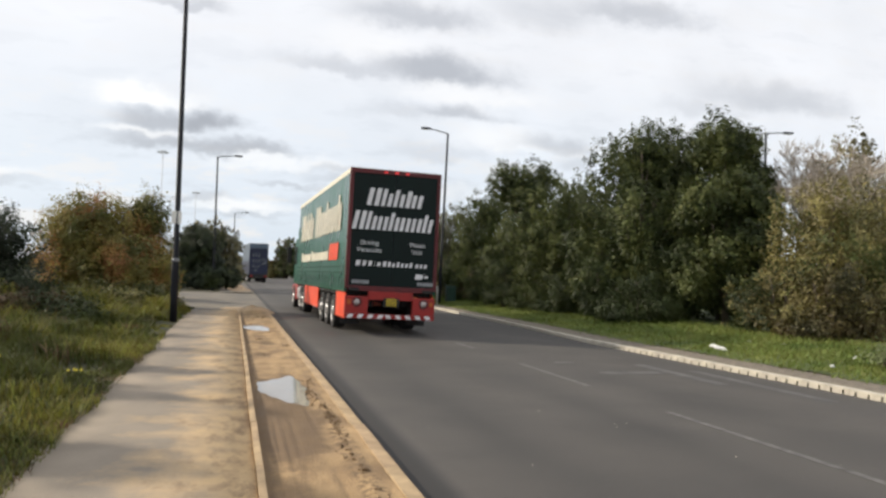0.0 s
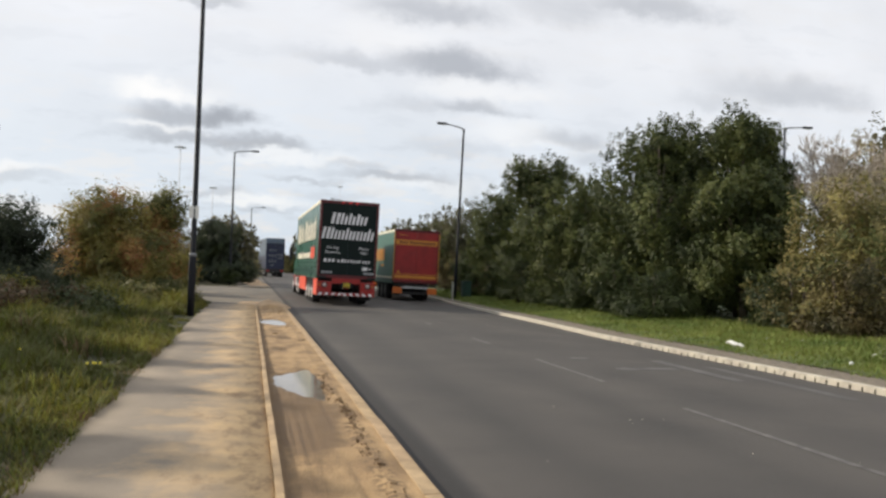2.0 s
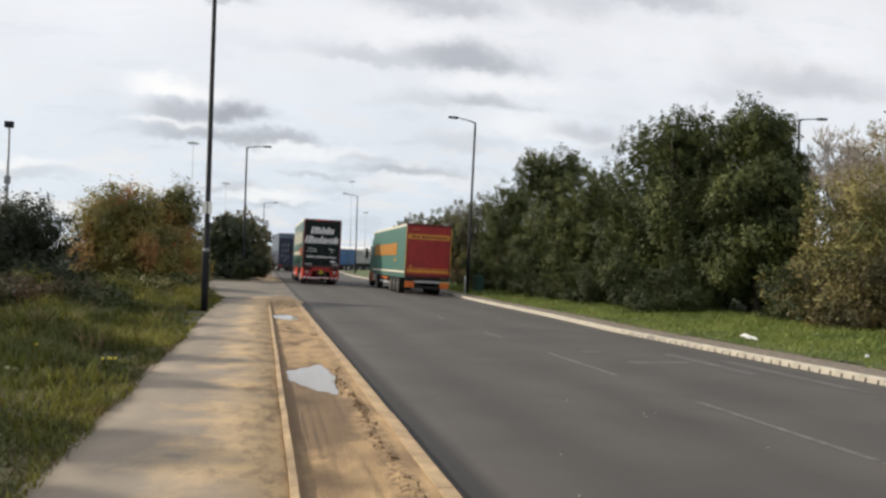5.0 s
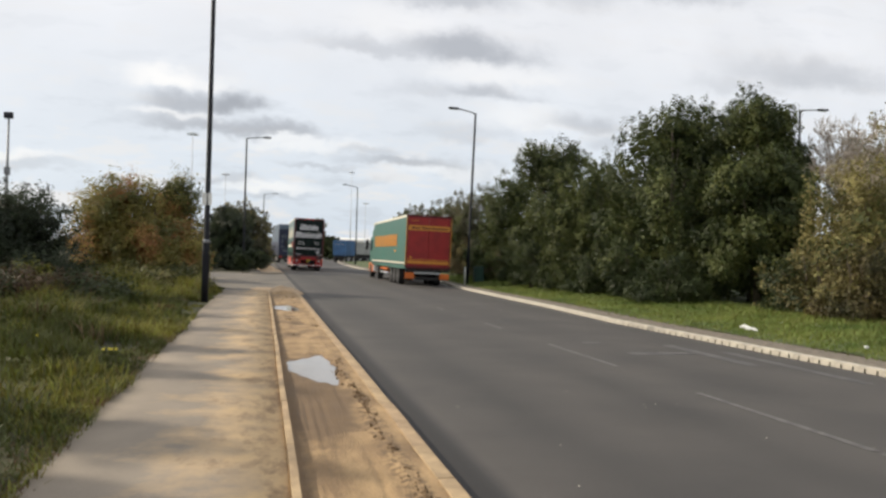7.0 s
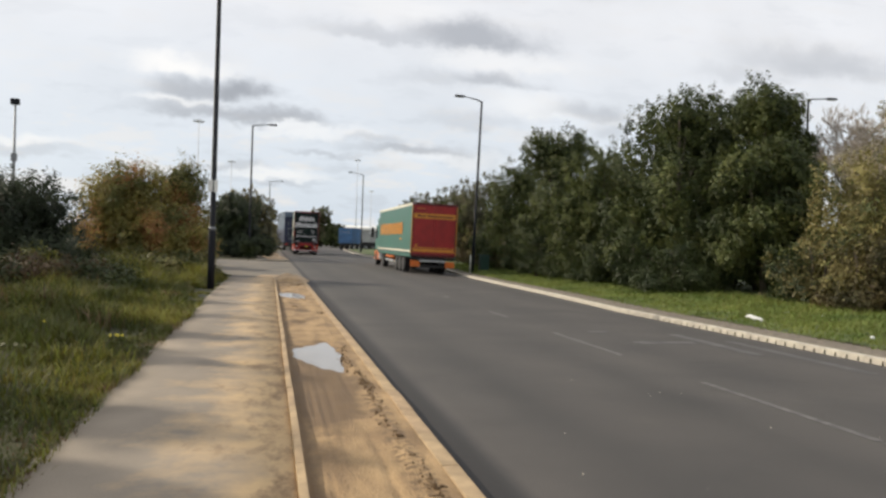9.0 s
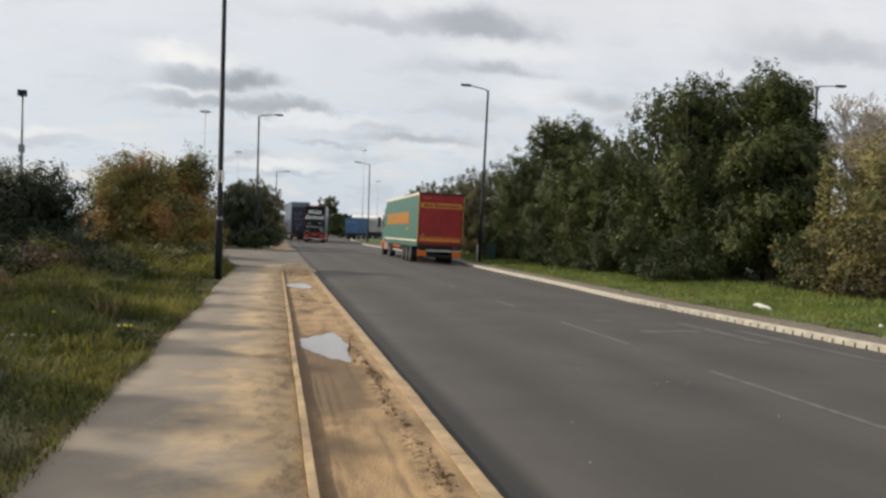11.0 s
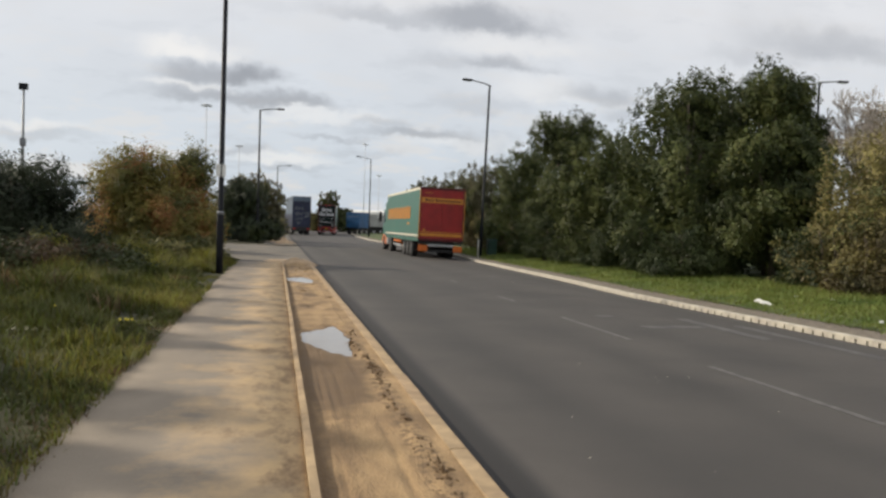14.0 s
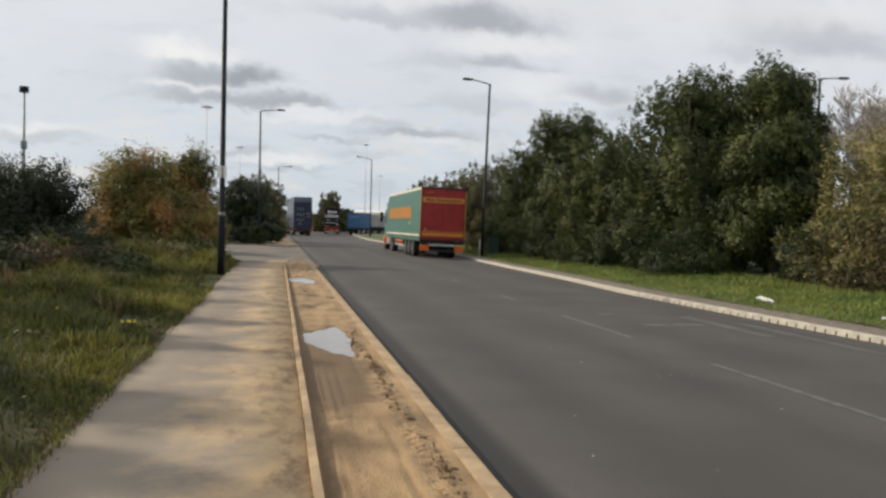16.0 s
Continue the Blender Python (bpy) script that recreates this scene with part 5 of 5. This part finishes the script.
    for zz in (1.62, 1.78):
        box(ws - 0.003, ws + 0.004, 0.4, 13.3, zz, zz + 0.03, bm=nb)
    part("curtain_hem", nb, MAT["bin_green"], root)
    return root, wheels


lorry, lorry_wheels = moving_lorry()


def parked_lorry():
    root = thing("articulated_lorry", "parked lorry with teal curtains and red doors at the kerb", "lorry", m=pose(8.84, 42.2, -0.098, 0, 1.3, -0.3))
    h, deck, ln = 3.93, 1.03, 13.6
    trailer(root, h, deck, ln, MAT["teal"], MAT["cream"], MAT["maroon"], MAT["rear_red"])
    running_gear(root, (2.5, 3.8, 5.1), ln, "rim_dull")
    tractor(root, 13.8, MAT["teal"], MAT["orange"], 3.5)
    for sx in (-1, 1):
        for y in (11.2, 15.0):
            wheel(root, sx * 1.03, y, rim="rim_dull")
        part("mud_flap", box(min(sx * 0.72, sx * 1.24), max(sx * 0.72, sx * 1.24), -0.02, 0.04, 0.40, 0.74, bevel=0.02), MAT["orange"], root, "orange rear flap")
        part("side_guard", box(sx * 1.2 - 0.02, sx * 1.2 + 0.02, 6.4, 9.8, 0.5, 0.62, bevel=0.01), MAT["alu"], root)
        part("side_guard", box(sx * 1.2 - 0.02, sx * 1.2 + 0.02, 6.4, 9.8, 0.74, 0.86, bevel=0.01), MAT["orange"], root)
        part("door_post", box(min(sx * 1.235, sx * 1.279), max(sx * 1.235, sx * 1.279), -0.034, 0.02, deck + 0.1, h - 0.15, bevel=0.01), MAT["amber"], root)
    part("rear_bumper", box(-0.72, 0.72, -0.04, 0.08, 0.68, 0.79, bevel=0.02), MAT["alu"], root)
    part("buffer_beam", box(-1.2, 1.2, 0.0, 0.1, 0.80, 0.91, bevel=0.01), MAT["chassis"], root)
    part("underrun_bar", box(-0.7, 0.7, 0.02, 0.1, 0.36, 0.50, bevel=0.02), MAT["chassis"], root)
    yd = -0.013
    part("name_band", box(-1.17, 1.17, yd - 0.006, yd + 0.002, 3.08, 3.36, bevel=0.002), MAT["amber"], root, "amber band across the doors")
    part("lower_band", box(-1.17, 1.17, yd - 0.006, yd + 0.002, 1.24, 1.40, bevel=0.002), MAT["amber"], root)
    part("thin_band", box(-1.17, 1.17, yd - 0.006, yd + 0.002, 1.45, 1.49, bevel=0.002), MAT["amber"], root)
    nb = bmesh.new()
    word(nb, "Tss", -0.98, 0.5, 3.15, 0.15, yd - 0.007, slant=0)
    word(nb, "Tssssssssss", -0.40, 1.45, 3.15, 0.15, yd - 0.007, slant=0)
    tagged(part("band_bars", nb, MAT["amber_dark"], root), kind="stuff")
    nb = bmesh.new()
    for k in range(5):
        slanted(nb, -1.0 + 0.09 * k, -0.94 + 0.09 * k, 3.60, 3.64, 0, yd)
    slanted(nb, -1.02, -0.92, 1.52, 1.64, 0, yd)
    tagged(part("small_marks", nb, MAT["amber"], root), kind="stuff")
    ws = -1.288
    word(None, "tttttttttttt", -12.4, 9.6, 2.2, 0.72, ws, axis="side", slant=0, gap=0.36, each=(root, MAT["amber"]))
    nb = bmesh.new()
    slanted(nb, -3.9, -3.2, 1.86, 1.98, 0, ws, axis="side")
    part("side_mark", nb, MAT["amber"], root)
    nb = bmesh.new()
    slanted(nb, -13.5, -0.1, 1.20, 1.30, 0, ws - 0.002, axis="side")
    part("side_stripe", nb, MAT["cream"], root)
    return root


parked_lorry()


def blue_lorry():
    root = thing("box_lorry", "navy high-sided lorry with a grey tarpaulin waiting at the roadside", "lorry", m=pose(3.3, 110.0, 0.0, 0, 0, 5.0))
    h, deck, ln = 5.35, 1.1, 9.0
    part("body", box(-1.25, 1.25, 0, ln, deck, h - 0.7, bevel=0.03), MAT["navy"], root)
    part("tarpaulin", box(-1.27, 1.27, -0.02, ln, h - 0.7, h, bevel=0.08), MAT["grey_tarp"], root)
    for k in range(5):
        x = -1.15 + k * 0.575
        part("rear_rib", box(x - 0.04, x + 0.04, -0.05, 0.0, deck, h - 0.72, bevel=0.01), MAT["navy"], root)
    for sx in (-1, 1):
        part("side_sheet", box(min(sx * 1.252, sx * 1.268), max(sx * 1.252, sx * 1.268), 0.1, ln - 0.1, 2.9, h - 0.7), MAT["grey_tarp"], root)
        part("tail_lamp", box(sx * 0.95 - 0.2, sx * 0.95 + 0.2, -0.06, 0.0, 0.75, 0.95, bevel=0.01), MAT["red"], root)
        for y in (1.6, 2.9, 4.2, 8.2, 11.0):
            wheel(root, sx * 1.05, y)
    part("tail_beam", box(-1.2, 1.2, -0.04, 0.1, 0.62, 1.1, bevel=0.02), MAT["chassis"], root)
    marks = [(0.35, 0.95, 3.05, 3.12), (0.35, 0.95, 2.55, 2.62), (0.88, 0.95, 2.62, 3.05), (-0.6, -0.2, 1.6, 1.7)]
    marks += [(xa - 0.04, xa + 0.04, 2.0 + 0.75 * k, 2.4 + 0.75 * k) for xa in (-0.75, -0.35, 0.05) for k in range(3)]
    for x0, x1, z0, z1 in marks:
        nb = bmesh.new()
        slanted(nb, x0, x1, z0, z1, 0, -0.052)
        part("pale_mark", nb, MAT["white_dim"], root)
    part("chassis", box(-0.5, 0.5, 0.3, 11, 0.7, 1.08, bevel=0.02), MAT["chassis"], root)
    tractor(root, 9.6, MAT["navy"], MAT["chassis"], 3.6)
    return root


blue_lorry()


def side_trailer(name, label, m, ln, h, mat, deck=1.15):
    root = thing(name, label, "trailer", m=m)
    part("body", box(-1.25, 1.25, 0, ln, deck, h, bevel=0.03), mat, root)
    for k in range(int(ln / 1.2)):
        for sx in (-1, 1):
            part("panel_rib", box(sx * 1.26 - 0.02, sx * 1.26 + 0.02, 0.5 + k * 1.2, 0.56 + k * 1.2, deck, h, bevel=0.005), mat, root)
    for k in range(4):
        nb = bmesh.new()
        slanted(nb, -0.95 + 0.5 * k, -0.65 + 0.5 * k, h - 0.75, h - 0.62, 0, -0.001)
        part("pale_mark", nb, MAT["white_dim"], root)
    part("chassis", box(-1.0, 1.0, 0.2, ln - 0.2, 0.8, deck, bevel=0.02), MAT["chassis"], root)
    for y in ((0.8, ln - 0.8) if ln < 6 else (1.2, 2.5, ln - 1.5)):
        for sx in (-1, 1):
            wheel(root, sx * 1.05, y)
    return root


side_trailer("box_trailer", "blue box trailer standing beyond the grass island", pose(12.4, 131, 0, 0, 0, -36), 3.4, 3.7, MAT["blue"])
side_trailer("box_trailer", "grey box trailer standing in the yard", pose(15.6, 140, 0, 0, 0, -84), 12.0, 3.0, MAT["grey_panel"], 1.4)


# ---------------------------------------------------------------- far things
def warehouse(x0, x1, y0, depth, h, label):
    root = thing("warehouse", label, "building", m=pose((x0 + x1) / 2, y0, 0))
    w = (x1 - x0) / 2
    part("wall", box(-w, w, 0, depth, -0.1, h - 1.2), MAT["grey_panel"], root)
    b = bmesh.new()
    vs = [b.verts.new(p) for p in ((-w - 0.4, -0.4, h - 1.25), (w + 0.4, -0.4, h - 1.25), (w + 0.4, depth / 2, h), (-w - 0.4, depth / 2, h), (w + 0.4, depth + 0.4, h - 1.25), (-w - 0.4, depth + 0.4, h - 1.25))]
    for f in ((0, 1, 2, 3), (3, 2, 4, 5), (0, 3, 5), (1, 4, 2), (0, 5, 4, 1)):
        b.faces.new([vs[i] for i in f])
    part("roof", b, MAT["roof_pale"], root)
    part("fascia", box(-w - 0.45, w + 0.45, -0.55, -0.42, h - 2.2, h - 1.2), MAT["roof_pale"], root)
    for k in range(int(2 * w / 8)):
        part("loading_door", box(-w + 3 + k * 8, -w + 6.5 + k * 8, -0.05, -0.004, 0, 4.2), MAT["steel_grey"], root)
    return root


warehouse(24, 100, 320, 40, 8.2, "long pale warehouse on the far side of the yard")
warehouse(-60, -6, 380, 40, 7.5, "low pale warehouse far behind the shrubs")
FT = "far trees"
# distance haze is put into the first tree's colour by the paler grey leaf
tree("broadleaf_tree", "dark green tree at the end of the road", "tree", 11.2, 172, 9.3, 3.3, LEAF["grey"], 7000, leaf=0.5, seed=83, group=FT, second=(LEAF["mid"], 0.6), z=0)
tree("broadleaf_tree", "dark bushy tree at the end of the road", "tree", 13.8, 168, 5.4, 2.8, LEAF["dark"], 4000, leaf=0.65, seed=82, group=FT, z=0)
for i, (x, y, h, r, k) in enumerate(((6.6, 172, 5.4, 2.6, "olive"), (3.4, 176, 4.6, 2.6, "bramble"), (-1.5, 150, 4.2, 2.6, "bramble"), (-3.6, 120, 4.0, 2.2, "olive"), (-1.0, 98, 3.8, 1.7, "bramble"), (0.2, 138, 4.8, 2.4, "olive"),
                                     (-4.0, 86, 3.6, 2.2, "mid"), (9.4, 174, 5.0, 2.2, "bramble"))):
    tree("hedge_bush", "yellow-green hedge bush at the roadside", "bush", x, y, h, r, LEAF[k], 3500, leaf=0.55, seed=90 + i, group="roadside hedge", lobes=8, low=0.02, trunks=2, z=0)
for i in range(16):
    x = -150 + i * 26 + 9 * math.sin(i * 3.3)
    tree("broadleaf_tree", "distant tree on the skyline", "tree", x, 420 + 20 * math.sin(i * 1.7), 6.5 + 2 * math.sin(i * 2.1), 10, LEAF["mid"], 1000, leaf=2.4, seed=120 + i, group="skyline trees", lobes=9, low=0.0, z=0, clump=1.2)


# ---------------------------------------------------------------- small things on the ground
mark_group = "centre line dashes"
for y0, y1 in ((2.6, 5.9), (5.95, 8.9), (11.2, 14.2), (17.2, 18.6), (23.2, 24.0)):
    b = box(5.36, 5.46, y0, y1, 0.0025, 0.0035)
    tagged(part("road_marking", b, MAT["road_line"]), "worn white centre line dash", "road marking", mark_group, "structure")
for x0, x1, y0, y1 in ((6.4, 7.6, 12.6, 12.9), (7.7, 7.95, 11.2, 14.0), (6.2, 6.6, 14.3, 14.5), (8.3, 8.5, 9.4, 13.0)):
    b = box(x0, x1, y0, y1, 0.0025, 0.0035)
    tagged(part("road_scuff", b, MAT["road_scuff"]), "faint pale scuff on the asphalt", "road marking", kind="structure")

rl = random.Random(3)
lit = bmesh.new()
tube([(-0.22, 0, 0.10), (-0.12, 0.01, 0.12), (0.0, 0.0, 0.08), (0.12, 0.02, 0.075), (0.22, 0.0, 0.05)], [0.02, 0.045, 0.05, 0.04, 0.015], 7, lit)
o = part("litter", lit, MAT["litter"])
tagged(o, "crumpled white plastic lying on the grass", "litter")
o.matrix_basis = pose(10.52, 15.3, 0.14, 0, 0, -70)
for k, (x, y) in enumerate(((12.75, 15.9), (12.95, 15.8), (13.0, 15.5), (13.2, 15.3), (12.3, 16.6), (12.1, 13.0), (10.3, 11.6))):
    b = box(-0.04, 0.04, -0.03, 0.03, 0, 0.035, bevel=0.01)
    o = part("litter", b, MAT["litter"])
    tagged(o, "scrap of white litter in the grass", "litter", "scraps of litter")
    o.matrix_basis = pose(x, y, 0.24, 20 * (k % 3), 10, 40 * k)
for k in range(9):
    x, y = (-1.75 - 0.2 * rl.random(), 10.2 + 0.15 * rl.random()) if k < 4 else (-1.6 - 5 * rl.random(), 8 + 14 * rl.random())
    zf = verge_height(x, y)
    f = thing("wild_flower", "small yellow flower in the verge grass", "flower", "wild flowers", pose(x, y, zf))
    part("stem", tube([(0, 0, -0.02), (0.01, 0, 0.26)], [0.004, 0.003], 5), MAT["blade"], f)
    part("flower_head", tube([(0.01, 0, 0.25), (0.01, 0, 0.262), (0.01, 0, 0.28)], [0.008, 0.018, 0.008], 9), MAT["flower"], f)
cl = bmesh.new()
for k in range(70):
    # a broken ridge of clods thrown up beside the kerb, in knots
    cy = 3.6 + 8.4 * rl.random() ** 0.85 if k < 56 else 14 + 15 * rl.random()
    cx = (1.06 + 0.03 * math.sin(cy * 1.7) + 0.02 * rl.gauss(0, 1)) if k < 56 else 0.5 + 0.6 * rl.random()
    for j in range(rl.randint(2, 9)):
        x, y = min(1.22, cx + rl.gauss(0, 0.035)), cy + rl.gauss(0, 0.11)
        s = 0.0065 * math.exp(abs(rl.gauss(0, 0.55)))
        bmesh.ops.create_icosphere(cl, subdivisions=1, radius=s, matrix=pose(x, y, mud_height(x, y) + s * 0.25, rl.uniform(0, 90), 0, rl.uniform(0, 180)) @ Matrix.Diagonal((rl.uniform(.6, 1.5), rl.uniform(.8, 2.4), rl.uniform(.5, 1.0), 1)))
tagged(part("mud_clods", cl, MAT["stone"]), "dark clods of mud along the kerb", "clods", kind="stuff")
gr = bmesh.new()
for k in range(22):
    s = rl.uniform(0.003, 0.009)
    x, y = rl.choice(((2.2, 6.5), (2.6, 8.5), (4.5, 7.5), (8.6, 14), (6, 22))) 
    bmesh.ops.create_icosphere(gr, subdivisions=1, radius=s, matrix=pose(x + rl.gauss(0, 0.7), y + rl.gauss(0, 1.5), s * 0.4))
tagged(part("road_grit", gr, MAT["kerb_pale"]), "pale grit scattered on the asphalt", "grit", kind="stuff")


# ---------------------------------------------------------------- kerb stones, in pieces
def shared(name, me, parent, m):
    ob = link(name, me, parent)
    ob.matrix_basis = m
    return ob


def mesh_from(bm, name, *mats):
    bmesh.ops.recalc_face_normals(bm, faces=bm.faces)
    me = bpy.data.meshes.new(name)
    bm.to_mesh(me)
    bm.free()
    for m in mats:
        me.materials.append(m)
    return me


edging = structure(new("edging"), "thin sandy concrete edging along the footway", "edging")
em = mesh_from(box(0.224, 0.284, 0.0015, 0.9135, -0.05, 0.125, bevel=0.006), "edging_stone", MAT["kerb"])
for k in range(47):
    shared("edging_stone", em, edging, pose(rl.uniform(-.003, .003), -12 + k * 0.915, rl.uniform(-.003, .002), 0, rl.uniform(-1, 1), rl.uniform(-.2, .2)))
kerb_l = structure(new("kerb_near"), "flush sandy concrete kerb beside the bare verge", "kerb")
km = mesh_from(box(1.25, 1.375, 0.0015, 0.9135, -0.06, 0.075, bevel=0.007), "kerb_stone", MAT["kerb"])
for k in range(47):
    shared("kerb_stone", km, kerb_l, pose(rl.uniform(-.003, .003), -12 + k * 0.915, rl.uniform(-.003, .002), 0, 0, rl.uniform(-.2, .2)))
drain = structure(new("kerb_drain"), "pale concrete drainage kerb with dark slots", "kerb")
db = bmesh.new()
box(0.0, 0.15, 0.003, 0.497, 0.068, 0.100, bm=db)
box(0.10, 0.15, 0.003, 0.497, -0.05, 0.068, bm=db)
for a, b in ((0.003, 0.102), (0.148, 0.352), (0.398, 0.497)):
    box(0.0, 0.10, a, b, -0.05, 0.068, bm=db)
nf = len(db.faces)
# a near-black sheet in the recess paints the shade inside the slots
box(0.094, 0.099, 0.09, 0.41, -0.04, 0.067, bm=db)
db.faces.ensure_lookup_table()
for f in db.faces[nf:]:
    f.material_index = 1
dm = mesh_from(db, "drain_kerb_stone", MAT["kerb_pale"], MAT["slot_shade"])
y = -12.0
while y < 18.4:
    ang = math.degrees(math.atan2(x_right(y) - x_right(y + 0.5), 0.5))
    shared("drain_kerb_stone", dm, drain, pose(x_right(y), y, rl.uniform(-.003, .003), 0, 0, ang))
    y += 0.5
kerb_r = structure(new("kerb_far_side"), "pale concrete kerb along the grass", "kerb")
rm = mesh_from(box(0.0, 0.14, 0.004, 0.911, -0.06, 0.104, bevel=0.02), "kerb_stone", MAT["kerb_pale"])
while y < 143:
    ang = math.degrees(math.atan2(x_right(y) - x_right(y + 0.915), 0.915))
    shared("kerb_stone", rm, kerb_r, pose(x_right(y), y, camber(x_right(y), y) + rl.uniform(-.004, .004), 0, 0, ang))
    y += 0.915 * math.cos(radians(ang))


# ---------------------------------------------------------------- movement
def motions():
    rows = [(0.0, 4.15, 21.0, 1.0), (0.5, 4.14, 24.25, 0.9), (1.0, 4.11, 27.35, 0.8), (1.5, 4.05, 30.35, 0.8), (2.0, 4.01, 33.6, 0.7), (2.5, 3.96, 36.85, 0.7),
            (3.0, 3.92, 40.2, 0.6), (3.5, 3.90, 43.65, 0.6), (4.0, 3.89, 47.15, 0.5), (5.25, 3.84, 55.9, 0.5), (6.5, 3.77, 64.7, 0.3), (7.0, 3.74, 68.0, 0.2), (8.0, 3.70, 74.9, 0.0), (9.0, 3.73, 82.0, -1.0), (10.25, 4.30, 91.0, -4.0),
            (11.5, 4.84, 100.0, -5.8), (12.5, 5.81, 107.0, -6.3), (13.5, 6.75, 114.0, -6.0), (14.75, 7.80, 123.0, -5.0), (16.0, 8.77, 132.0, -4.0)]
    walk(lorry, [(t, pose(x, y, 0.0, 0, 1.2 if t < 8 else 0.6, rz)) for t, x, y, rz in rows])
    ts, ds = [r[0] for r in rows], [r[2] - 21.0 for r in rows]
    for w in lorry_wheels:
        x, y, z = w.matrix_basis.translation
        keys = []
        for k in range(241):
            t = k / 15
            keys.append((t, pose(x, y, z, -math.degrees(float(np.interp(t, ts, ds)) / 0.5), 0, 0)))
        walk(w, keys)


motions()
